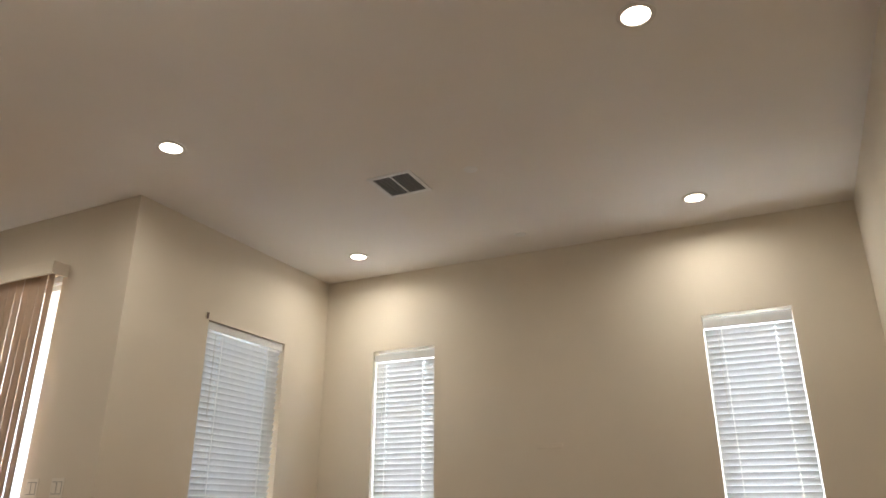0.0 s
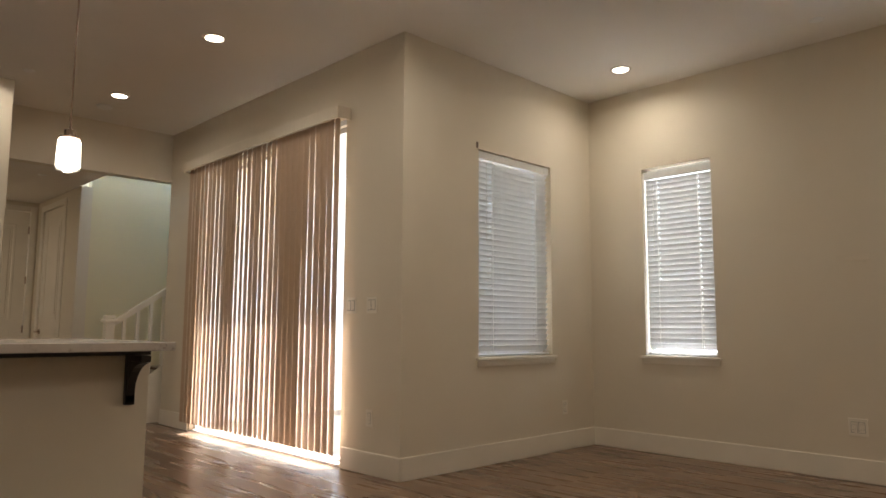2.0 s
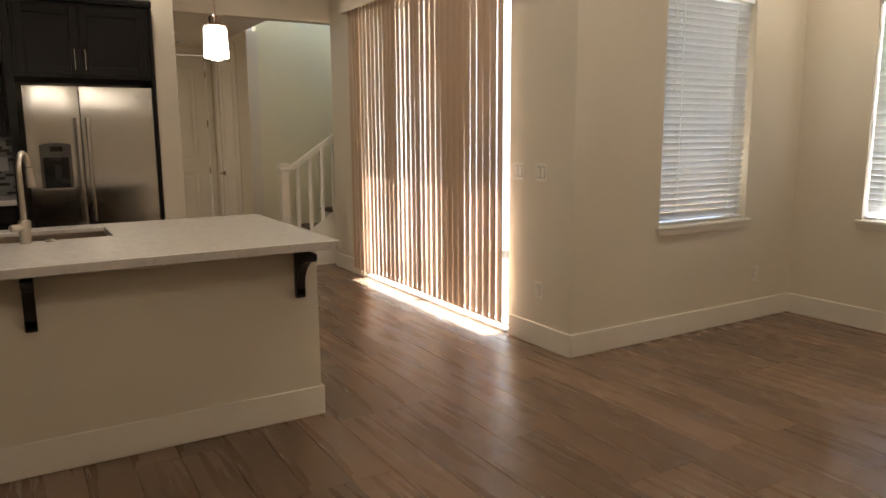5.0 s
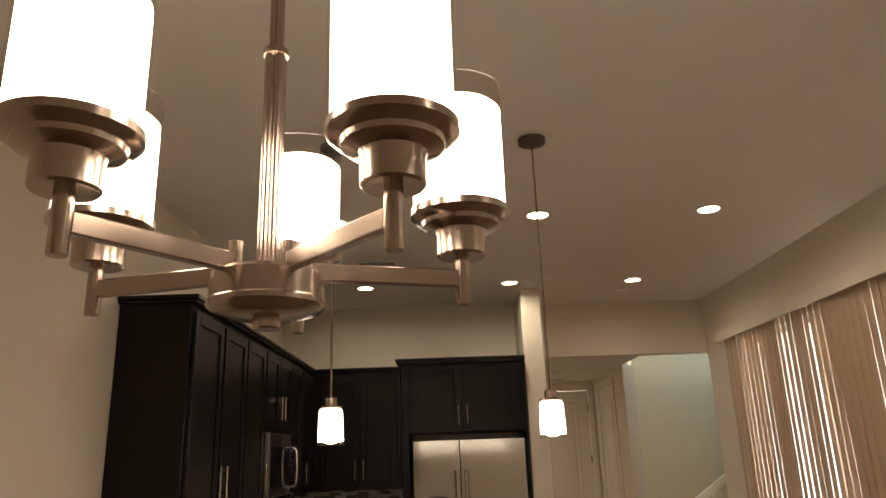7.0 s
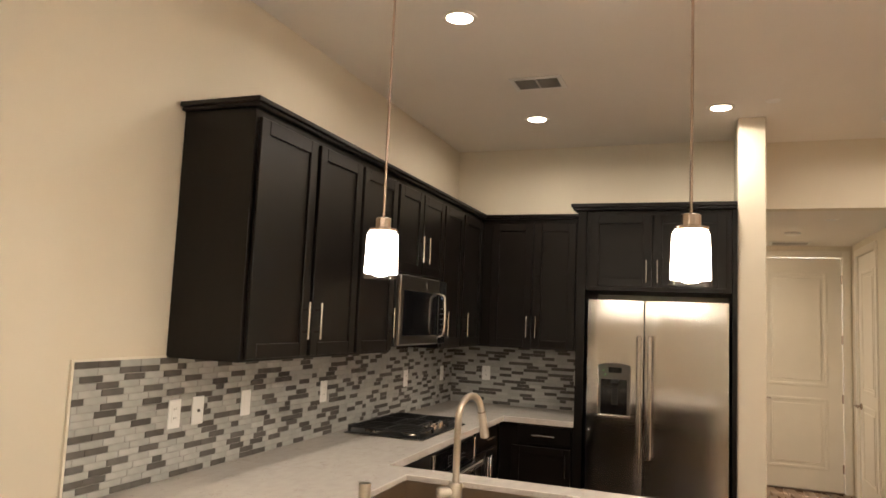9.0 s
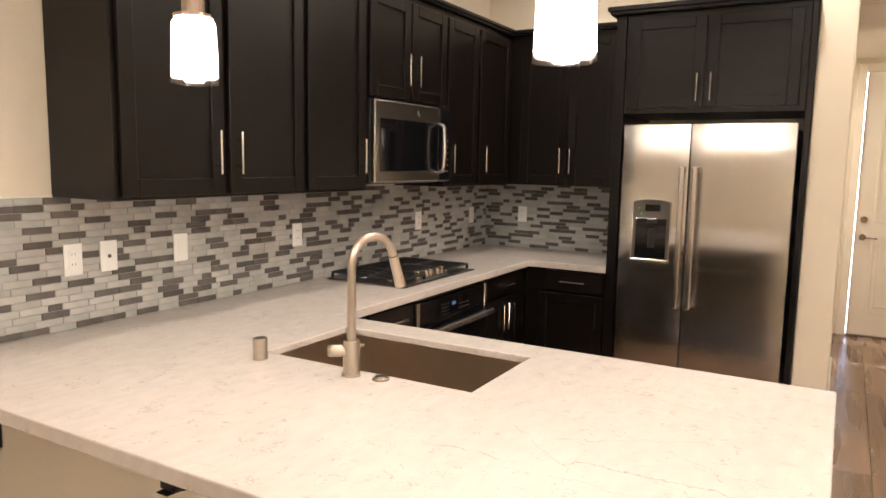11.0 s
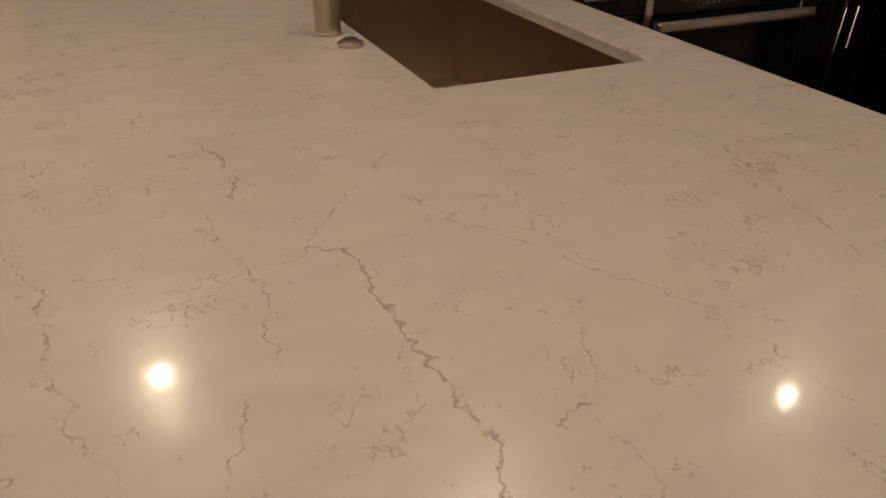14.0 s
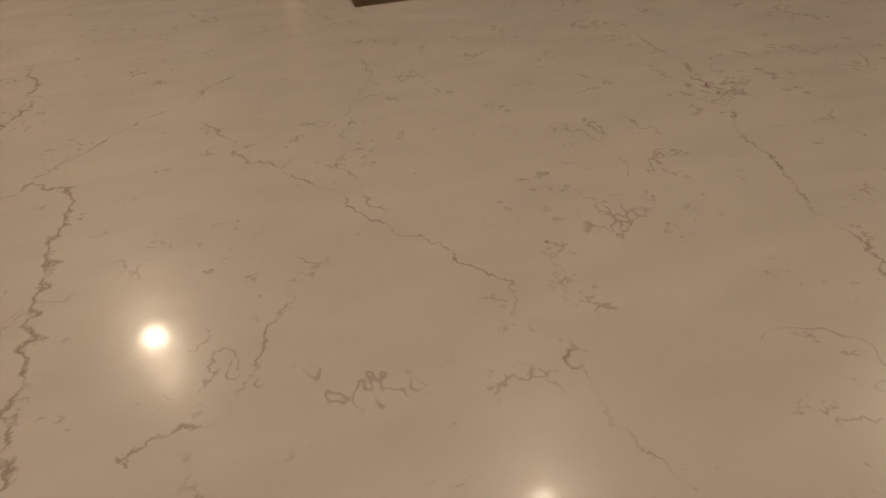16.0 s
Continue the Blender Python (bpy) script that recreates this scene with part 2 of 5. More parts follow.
IRON = mat("cast_iron", (0.012, 0.012, 0.012), 0.55, vary=0.2, scale=40, bump=0.2, bscale=200)
GREY_PLASTIC = mat("grey_plastic", (0.12, 0.11, 0.10), 0.4, vary=0.05)
DISPENSER = mat("dispenser_plastic", (0.085, 0.074, 0.062), 0.3, vary=0.05)
WHITE_PLASTIC = mat("white_plastic", (0.78, 0.76, 0.72), 0.35, vary=0.02)
PLATE_WHITE = mat("plate_white", (0.90, 0.90, 0.885), 0.35, vary=0.02)
GROUT = mat("grout", (0.40, 0.385, 0.36), 0.9, vary=0.1, scale=60, bump=0.3, bscale=300)
TILE_LIGHT = mat("tile_light", (0.45, 0.45, 0.435), 0.16, vary=0.10, scale=14, rand=0.10, rvary=0.05)
TILE_DARK = mat("tile_dark", (0.115, 0.108, 0.10), 0.14, vary=0.15, scale=14, rand=0.18, rvary=0.05)
TILE_LIGHT_ISLAND = island(TILE_LIGHT)
TILE_DARK_ISLAND = island(TILE_DARK)
SLAT = translucent("blind_slat", (0.70, 0.70, 0.69), 0.010, 0.45)
VANE = translucent("vane_vinyl", (0.54, 0.385, 0.26), 0.04, 0.5)
CORD = mat("blind_cord", (0.75, 0.74, 0.70), 0.8, vary=0.05)
GLASS = clear_glass("window_glass", gloss=0.06)
SHADE_CLEAR = clear_glass("shade_glass", (0.97, 0.96, 0.94), 0.05, 0.09)
CAN_GLOW = glow("downlight_glow", WARM, 1.0)
PENDANT_GLOW = glow("pendant_glow", WARM, PENDANT_E)
BULB_GLOW = glow("bulb_glow", WARM, 16 * PENDANT_E)
CHAND_GLOW = glow("chandelier_glow", WARM, CHAND_E)
DISPLAY = mat("lit_display", (0.015, 0.03, 0.06), 0.3, emit=0.004, ecolor=(0.35, 0.6, 1.0))
GREEN_LED = mat("green_indicator", (0.1, 0.5, 0.1), 0.3, emit=0.04, ecolor=(0.3, 1.0, 0.2))
CONCRETE = mat("patio_concrete", (0.70, 0.68, 0.64), 0.9, vary=0.12, scale=4, bump=0.3, bscale=80)
STUCCO = mat("stucco", (0.80, 0.77, 0.72), 0.95, vary=0.08, scale=3, bump=0.5, bscale=120)
FENCE = mat("fence_wood", (0.50, 0.33, 0.17), 0.8, vary=0.25, scale=6, bump=0.2, bscale=30, stretch=(8, 8, 0.6), rand=0.15)
VINYL = mat("window_vinyl", (0.80, 0.80, 0.78), 0.4, vary=0.02)
CARPET = mat("stair_wood", (0.10, 0.055, 0.03), 0.45, vary=0.2, scale=8, stretch=(1, 8, 1))
LOUVRE = mat("louvre_grey", (0.50, 0.48, 0.45), 0.5, vary=0.02)
VENT_SHADE = mat("vent_shade", (0.17, 0.165, 0.16), 0.7, vary=0.1)
CEIL_GREY = mat("detector_white", (0.66, 0.61, 0.53), 0.5, vary=0.02)
GROUND = mat("dry_soil", (0.42, 0.38, 0.32), 0.95, vary=0.2, scale=1.0, bump=0.4, bscale=20)

# ---- building helpers ----
ORIGIN = {}


def box(bm, x0, x1, y0, y1, z0, z1, bevel=0.0, seg=1):
    vs = [bm.verts.new((x, y, z)) for x in (x0, x1) for y in (y0, y1) for z in (z0, z1)]
    fs = [bm.faces.new([vs[i] for i in f]) for f in
          ((0, 1, 3, 2), (4, 6, 7, 5), (0, 4, 5, 1), (2, 3, 7, 6), (0, 2, 6, 4), (1, 5, 7, 3))]
    if bevel:
        es = list({e for f in fs for e in f.edges})
        bmesh.ops.bevel(bm, geom=es, offset=bevel, segments=seg, affect="EDGES", profile=0.5)
    return bm


def boxes(*rows, bevel=0.0):
    bm = bmesh.new()
    for r in rows:
        box(bm, *r, bevel=bevel)
    return bm


def rod(bm, a, b, r0, r1=None, seg=16, cap=True):
    """A round bar from a to b."""
    a, b = Vector(a), Vector(b)
    r1 = r0 if r1 is None else r1
    q = (b - a).to_track_quat("Z", "Y").to_matrix().to_4x4()
    m = Matrix.Translation((a + b) / 2) @ q
    bmesh.ops.create_cone(bm, cap_ends=cap, cap_tris=False, segments=seg, radius1=r0, radius2=r1, depth=(b - a).length, matrix=m)
    return bm


def lathe(bm, x, y, profile, seg=32):
    """A turned shape round a vertical line; profile: (radius, height) from the bottom up."""
    rings = []
    for r, z in profile:
        rings.append([bm.verts.new((x + r * math.cos(2 * math.pi * k / seg), y + r * math.sin(2 * math.pi * k / seg), z)) for k in range(seg)])
    for a, b in zip(rings, rings[1:]):
        for k in range(seg):
            bm.faces.new((a[k], a[(k + 1) % seg], b[(k + 1) % seg], b[k]))
    if profile[0][0] > 1e-4:
        bm.faces.new(list(reversed(rings[0])))
    if profile[-1][0] > 1e-4:
        bm.faces.new(rings[-1])
    return bm


def tube(bm, pts, r, seg=14):
    """A bent pipe through points."""
    pts = [Vector(p) for p in pts]
    rings, side = [], None
    for k, p in enumerate(pts):
        d = (pts[min(k + 1, len(pts) - 1)] - pts[max(k - 1, 0)]).normalized()
        if side is None:
            side = d.orthogonal().normalized()
        side = (side - d * side.dot(d)).normalized()
        up = d.cross(side)
        rings.append([bm.verts.new(p + r * (math.cos(2 * math.pi * j / seg) * side + math.sin(2 * math.pi * j / seg) * up)) for j in range(seg)])
    for a, b in zip(rings, rings[1:]):
        for j in range(seg):
            bm.faces.new((a[j], a[(j + 1) % seg], b[(j + 1) % seg], b[j]))
    bm.faces.new(list(reversed(rings[0])))
    bm.faces.new(rings[-1])
    return bm


def prism(bm, outline, lift):
    """A flat outline of 3D points pushed along lift."""
    a = [bm.verts.new(p) for p in outline]
    b = [bm.verts.new(Vector(p) + Vector(lift)) for p in outline]
    n = len(a)
    bm.faces.new(a)
    bm.faces.new(list(reversed(b)))
    for k in range(n):
        bm.faces.new((a[k], b[k], b[(k + 1) % n], a[(k + 1) % n]))
    return bm


def to_mesh(name, bm, material, origin, smooth=False):
    bmesh.ops.recalc_face_normals(bm, faces=bm.faces)
    bmesh.ops.translate(bm, verts=bm.verts, vec=-Vector(origin))
    me = bpy.data.meshes.new(name)
    bm.to_mesh(me)
    bm.free()
    me.materials.append(material)
    if smooth:
        for p in me.polygons:
            p.use_smooth = True
        me.set_sharp_from_angle(angle=radians(35))
    return me


def thing(name, at, label, category, group="", kind=""):
    e = new(name)
    e.empty_display_size = 0.1
    e.location = at
    ORIGIN[e.name] = Vector(at)
    return tagged(e, label, category, group, kind)


def part(name, bm, material, parent, label="", smooth=False):
    o = ORIGIN[parent.name]
    ob = new(name, to_mesh(name, bm, material, o, smooth))
    ob.parent = parent
    ORIGIN[ob.name] = o
    if label:
        tagged(ob, label)
    return ob


def solid(name, bm, material, at, label, category, group="", kind="", smooth=False):
    ob = new(name, to_mesh(name, bm, material, at, smooth))
    ob.location = at
    ORIGIN[ob.name] = Vector(at)
    return tagged(ob, label, category, group, kind)


def panel_wall(name, axis, at, thick, u0, u1, z0, z1, holes, material, label):
    """A wall square to an axis, from its room face at `at` back by `thick`, with openings (u0, u1, z0, z1) through it."""
    us = sorted({u0, u1, *[h[0] for h in holes], *[h[1] for h in holes]})
    zs = sorted({z0, z1, *[h[2] for h in holes], *[h[3] for h in holes]})

    def full(i, j):
        if not (0 <= i < len(us) - 1 and 0 <= j < len(zs) - 1):
            return False
        u, z = (us[i] + us[i + 1]) / 2, (zs[j] + zs[j + 1]) / 2
        return not any(h[0] < u < h[1] and h[2] < z < h[3] for h in holes)

    bm = bmesh.new()
    put = (lambda u, d, z: (at + d, u, z)) if axis == "x" else (lambda u, d, z: (u, at + d, z))
    quad = lambda *p: bm.faces.new([bm.verts.new(put(*q)) for q in p])
    for i in range(len(us) - 1):
        for j in range(len(zs) - 1):
            if not full(i, j):
                continue
            a, b, c, d = us[i], us[i + 1], zs[j], zs[j + 1]
            quad((a, 0, c), (b, 0, c), (b, 0, d), (a, 0, d))
            quad((a, thick, c), (b, thick, c), (b, thick, d), (a, thick, d))
            if not full(i - 1, j):
                quad((a, 0, c), (a, thick, c), (a, thick, d), (a, 0, d))
            if not full(i + 1, j):
                quad((b, 0, c), (b, thick, c), (b, thick, d), (b, 0, d))
            if not full(i, j - 1):
                quad((a, 0, c), (b, 0, c), (b, thick, c), (a, thick, c))
            if not full(i, j + 1):
                quad((a, 0, d), (b, 0, d), (b, thick, d), (a, thick, d))
    bmesh.ops.remove_doubles(bm, verts=bm.verts, dist=1e-5)
    return solid(name, bm, material, (0, 0, 0), label, "wall", kind="structure")


# ---- the rooms ----
CEIL, HALL = 3.03, 2.52
XS, XE, YW, YS = 4.035, 6.25, -3.645, -8.0
YH = 0.12
W1 = (4.785, 5.672, 0.775, 2.335)
W2 = (-4.765, -4.165, 0.775, 2.335)
W3 = (-7.50, -6.91, 0.775, 2.335)
SL = (-2.995, -0.56, 0.0, 2.57)

floor = solid("floor", boxes((-0.2, 6.5, -8.2, 2.8, -0.12, -0.012)), SUBFLOOR, (0, 0, 0), "grey-brown oak-look plank floor through all rooms", "floor", kind="structure")
ceiling = solid("ceiling", boxes((-0.2, XE + 0.2, YS - 0.2, YW, CEIL, CEIL + 0.15), (-0.2, XS + 0.15, YW, YH + 0.1, CEIL, CEIL + 0.15)),
                CEILING, (0, 0, 0), "smooth painted ceiling with recessed lights", "ceiling", kind="structure")
hall_ceiling = solid("ceiling_hall", boxes((1.0, 3.419, YH + 0.13, 2.75, HALL, HALL + 0.12), (3.419, 3.56, 1.19, 2.75, HALL, HALL + 0.12)), CEILING, (0, 0, 0), "lower painted ceiling over the hall", "ceiling", kind="structure")
panel_wall("wall_west", "x", 0.0, -0.15, YS - 0.15, 0.15, 0, CEIL, [], WALL, "beige painted wall beside the kitchen and dining area")
panel_wall("wall_kitchen_back", "y", 0.0, 0.15, 0.0, 2.197, 0, CEIL, [], WALL, "beige painted wall behind the refrigerator")
panel_wall("wall_south", "y", YS, -0.15, 0.0, XE, 0, CEIL, [], WALL, "beige painted wall closing the living room")
panel_wall("wall_east", "x", XE, 0.16, YS - 0.15, YW + 0.16, 0, CEIL, [W2, W3], WALL, "beige painted wall with two narrow windows")
panel_wall("wall_north", "y", YW, 0.16, XS + 0.001, XE, 0, CEIL, [W1], WALL, "beige painted wall with one blind-covered window")
panel_wall("wall_patio", "x", XS, 0.16, YW + 0.001, YH, 0, CEIL, [SL], WALL, "beige painted wall with the sliding patio door")
bm = boxes((2.197, 2.372, -0.60, 1.04, 0, CEIL), bevel=0.006)
solid("wall_fridge_end", bm, WALL, (2.28, 0, 0), "beige wall end beside the refrigerator and hall", "wall", kind="structure")
panel_wall("wall_header", "y", YH, 0.13, 2.372, XS + 0.16, HALL, CEIL, [], WALL, "beige dropped header over the hall opening")
D1 = (2.47, 3.33, 0.0, 2.40)
panel_wall("wall_hall_end", "y", 2.62, 0.12, 1.0, 3.42, 0, HALL, [D1], WALL, "beige wall with the white entry door")
D2 = (1.54, 2.36, 0.0, 2.38)
panel_wall("wall_closet", "x", 3.42, 0.12, 1.02, 2.74, 0, HALL, [D2], WALL, "beige wall with a white closet door")
panel_wall("wall_hall_west", "x", 1.0, -0.1, 1.04, 2.74, 0, HALL, [], WALL, "beige hall wall around the corner")
panel_wall("wall_hall_south", "y", 1.04, -0.1, 1.0, 2.2, 0, HALL, [], WALL, "beige hall wall behind the kitchen")
panel_wall("wall_stair", "y", 1.06, 0.12, 3.54, 6.6, 0, 5.2, [], STAIRWALL, "pale painted wall of the stairwell")
panel_wall("wall_stair_front", "y", YH + 0.13, -0.13, XS + 0.17, 6.6, 0, 5.2, [(4.5, 5.7, 3.3, 4.7)], STAIRWALL, "painted stairwell wall behind the patio")
panel_wall("wall_stair_top", "y", YH + 0.13, -0.13, 2.372, XS + 0.17, CEIL + 0.151, 5.2, [], STAIRWALL, "painted upper wall of the stairwell")
panel_wall("wall_stair_west", "x", 3.42, -0.1, YH + 0.13, 1.2, HALL + 0.13, 5.2, [], STAIRWALL, "painted upper side wall of the stairwell")
panel_wall("wall_stair_east", "x", 6.6, 0.12, 0.0, 1.2, 0, 5.2, [], STAIRWALL, "painted stairwell end wall")
solid("ceiling_stair", boxes((3.3, 6.7, 0.0, 1.2, 5.2, 5.3)), CEILING, (0, 0, 0), "painted ceiling of the stairwell", "ceiling", kind="structure")

# baseboards
BB = 0.15


def baseboard(rows):
    bm = bmesh.new()
    for r in rows:
        box(bm, *r, 0, BB, bevel=0.004)
    solid("baseboard", bm, TRIM, (0, 0, 0), "tall flat off-white painted baseboard", "baseboard", kind="structure")


T = 0.014
baseboard([(XS - T, XS, YW - T, SL[0] - 0.02), (XS - T, XS, SL[1] + 0.02, YH)])
baseboard([(XS, XE, YW - T, YW)])
baseboard([(XE - T, XE, YS, YW - T)])
baseboard([(T, XE - T, YS, YS + T)])
baseboard([(0, T, YS, -3.675)])
baseboard([(2.197, 2.372 + T, -0.60 - T, -0.60), (2.372, 2.372 + T, -0.60, 1.04)])
baseboard([(1.0, D1[0] - 0.09, 2.62 - T, 2.62)])
baseboard([(3.42 - T, 3.42, 1.02, D2[0] - 0.08)])

# ---- windows and the patio door ----


def window(name, axis, at, span):
    """A vinyl window in its opening, with sill."""
    a, b, c, d = span
    P = (lambda u, w, z: (at + w, u, z)) if axis == "x" else (lambda u, w, z: (u, at + w, z))

    def bx(u0, u1, w0, w1, z0, z1, bevel=0.003):
        p, q = P(u0, w0, z0), P(u1, w1, z1)
        return boxes((min(p[0], q[0]), max(p[0], q[0]), min(p[1], q[1]), max(p[1], q[1]), z0, z1), bevel=bevel)

    w = thing(name, P((a + b) / 2, 0, c), "narrow white vinyl window behind a slatted blind", "window", kind="structure")
    fr = bmesh.new()
    for r in ((a + 0.001, a + 0.045, c, d - 0.001), (b - 0.045, b - 0.001, c, d - 0.001), (a + 0.045, b - 0.045, c, c + 0.045), (a + 0.045, b - 0.045, d - 0.046, d - 0.001)):
        p, q = P(r[0], 0.09, r[2]), P(r[1], 0.14, r[3])
        box(fr, min(p[0], q[0]), max(p[0], q[0]), min(p[1], q[1]), max(p[1], q[1]), r[2], r[3], bevel=0.004)
    part("window_frame", fr, VINYL, w)
    pane = part("pane", bx(a + 0.04, b - 0.04, 0.11, 0.116, c + 0.04, d - 0.04, 0), GLASS, w)
    pane.visible_shadow = False
    part("sill", bx(a - 0.035, b + 0.035, -0.03, 0.088, c - 0.022, c - 0.001, 0.004), TRIM, w, "off-white painted sill")
    part("apron", bx(a - 0.02, b + 0.02, -0.012, -0.001, c - 0.065, c - 0.023, 0.002), TRIM, w)
    return w


window("window_1", "y", YW, W1)
window("window_2", "x", XE, W2)
window("window_3", "x", XE, W3)


def slat_blind(axis, at, span, tilt, open_top=0.0):
    """A two-inch slatted blind: head rail, slats, bottom rail, ladder cords and wand."""
    a, b, c, d = span
    a, b = a + 0.006, b - 0.006
    mid, depth = (a + b) / 2, 0.045
    base = (at + depth, mid, c) if axis == "x" else (mid, at + depth, c)
    bl = thing("window_blind", base, "white slatted blind, closed, hanging in the window opening", "blind", "window blinds")
    turn = Matrix.Rotation(radians(-90), 4, "Z") if axis == "x" else Matrix.Identity(4)

    def local(bm):
        bmesh.ops.transform(bm, matrix=Matrix.Translation(base) @ turn, verts=bm.verts)
        return bm

    L = (b - a)
    part("head_rail", local(boxes((-L / 2, L / 2, -0.03, 0.025, d - c - 0.065 - open_top, d - c - 0.004 - open_top), bevel=0.003)), SLAT, bl, "white valance of the blind")
    pitch, top = 0.0425, d - c - 0.075 - open_top
    n = int((top - 0.035) / pitch)
    bm = bmesh.new()
    ys = [(-0.025, 0.0), (-0.013, 0.003), (-0.0026, 0.004), (0.0026, 0.004), (0.013, 0.003), (0.025, 0.0)]
    h = L / 2 - 0.004
    xs = [-h, -0.3 * L - 0.005, -0.3 * L + 0.005, 0.3 * L - 0.005, 0.3 * L + 0.005, h]
    for dz in (0.0013, -0.0013):
        grid = [[bm.verts.new((x, y, z + dz)) for x in xs] for y, z in ys]
        for r in range(5):
            for c in range(5):
                if r == 2 and c in (1, 3):
                    continue
                bm.faces.new((grid[r][c], grid[r][c + 1], grid[r + 1][c + 1], grid[r + 1][c]))
        if dz > 0:
            upper_grid = grid
    for r in (0, 5):
        bm.faces.new((*[grid[r][c] for c in range(6)], *[upper_grid[r][c] for c in range(5, -1, -1)]))
    bmesh.ops.rotate(bm, verts=bm.verts, matrix=Matrix.Rotation(radians(tilt), 3, "X"), cent=(0, 0, 0))
    bmesh.ops.recalc_face_normals(bm, faces=bm.faces)
    me = bpy.data.meshes.new("slat")
    bm.to_mesh(me)
    bm.free()
    me.materials.append(SLAT)
    rnd = random.Random(int(a * 100))
    for k in range(n):
        s = new("slat", me)
        s.parent = bl
        s.matrix_basis = turn @ pose(rnd.uniform(-0.001, 0.001), 0, top - 0.02 - k * pitch, rnd.uniform(-2.0, 2.0), rnd.uniform(-0.12, 0.12), 0)
    part("bottom_rail", local(boxes((-L / 2 + 0.004, L / 2 - 0.004, -0.024, 0.024, 0.006, 0.022), bevel=0.004)), SLAT, bl)
    for f in (-0.3, 0.3):
        bm = bmesh.new()
        for y in (-0.027, 0.027):
            box(bm, f * L - 0.0028, f * L + 0.0028, y - 0.0006, y + 0.0006, 0.02, top + 0.01)
        part("ladder_cord", local(bm), CORD, bl)
    bm = bmesh.new()
    rod(bm, (-L / 2 + 0.09, -0.036, top - 0.02), (-L / 2 + 0.09, -0.036, top - 0.62), 0.004, seg=8)
    part("tilt_wand", local(bm), SHADE_CLEAR, bl, "clear plastic wand", smooth=True)
    return bl


slat_blind("y", YW, W1, -56)
slat_blind("x", XE, W2, -72, 0.03)
slat_blind("x", XE, W3, -72, 0.03)
solid("blind_hook", boxes((W1[0] - 0.028, W1[0] - 0.012, YW - 0.012, YW - 0.001, W1[3] + 0.005, W1[3] + 0.05), bevel=0.002), BRONZE, (W1[0], YW, W1[3]), "small dark metal bracket on the wall above the blind", "bracket")

sd = thing("door_patio", (XS + 0.1, -1.77, 0), "two-panel white sliding glass patio door behind vanes", "sliding door", kind="structure")
bm = boxes((XS + 0.04, XS + 0.14, SL[0] + 0.001, SL[0] + 0.015, 0.0, SL[3] - 0.001), (XS + 0.04, XS + 0.14, SL[1] - 0.05, SL[1] - 0.001, 0.0, SL[3] - 0.001),
           (XS + 0.04, XS + 0.14, SL[0] + 0.015, SL[1] - 0.05, SL[3] - 0.05, SL[3] - 0.001), bevel=0.004)
part("door_frame", bm, VINYL, sd)
part("threshold", boxes((XS - 0.0, XS + 0.16, SL[0] + 0.03, SL[1] - 0.05, -0.005, 0.02), bevel=0.004), VINYL, sd, "pale threshold track")
for y0, y1, x in ((SL[0] + 0.015, -1.73, XS + 0.07), (-1.81, SL[1] - 0.05, XS + 0.105)):
    sash = part("sash", boxes((x, x + 0.03, y0, y0 + 0.03, 0.022, SL[3] - 0.052), (x, x + 0.03, y1 - 0.055, y1, 0.022, SL[3] - 0.052),
                              (x, x + 0.03, y0 + 0.03, y1 - 0.055, 0.022, 0.045), (x, x + 0.03, y0 + 0.03, y1 - 0.055, SL[3] - 0.095, SL[3] - 0.052), bevel=0.004), VINYL, sd)
    g = part("pane", boxes((x + 0.012, x + 0.018, y0 + 0.025, y1 - 0.05, 0.04, SL[3] - 0.09)), GLASS, sash)
    g.visible_shadow = False

# vertical vanes on a valanced track
XV = 3.965
vb = thing("vertical_blind", (XV, -1.78, 0), "tan vertical vinyl blind, closed, over the patio door", "blind")
part("valance", boxes((XV - 0.055, XV - 0.045, -3.05, -0.43, 2.522, 2.612), (XV - 0.045, XS - 0.003, -3.05, -3.04, 2.522, 2.612), (XV - 0.045, XS - 0.003, -0.44, -0.43, 2.522, 2.612), bevel=0.002), WALL, vb, "beige valance board")
part("head_track", boxes((XV - 0.016, XV + 0.012, -3.03, -0.46, 2.555, 2.585), bevel=0.003), VINYL, vb)


def vane(y, top_turn, low_turn):
    """One hanging vinyl vane, slightly bowed, that twists a little on its way down."""
    bm = bmesh.new()
    wide, high, bow = 0.089, 2.455, 0.0035
    rows = []
    for r in range(9):
        f = r / 8
        a = -radians(low_turn + (top_turn - low_turn) * f ** 0.8)
        c, s_ = math.cos(a), math.sin(a)
        row = []
        for k in range(7):
            u = -wide / 2 + wide * k / 6
            w = bow * (1 - (2 * u / wide) ** 2)
            row.append(bm.verts.new((XV + w * c - u * s_, y + w * s_ + u * c, 0.088 + high * f)))
        rows.append(row)
    for p, q in zip(rows, rows[1:]):
        for k in range(6):
            bm.faces.new((p[k], p[k + 1], q[k + 1], q[k]))
    bm.normal_update()
    bmesh.ops.solidify(bm, geom=bm.faces[:], thickness=0.0012)
    return part("vane", bm, VANE, vb, smooth=True)


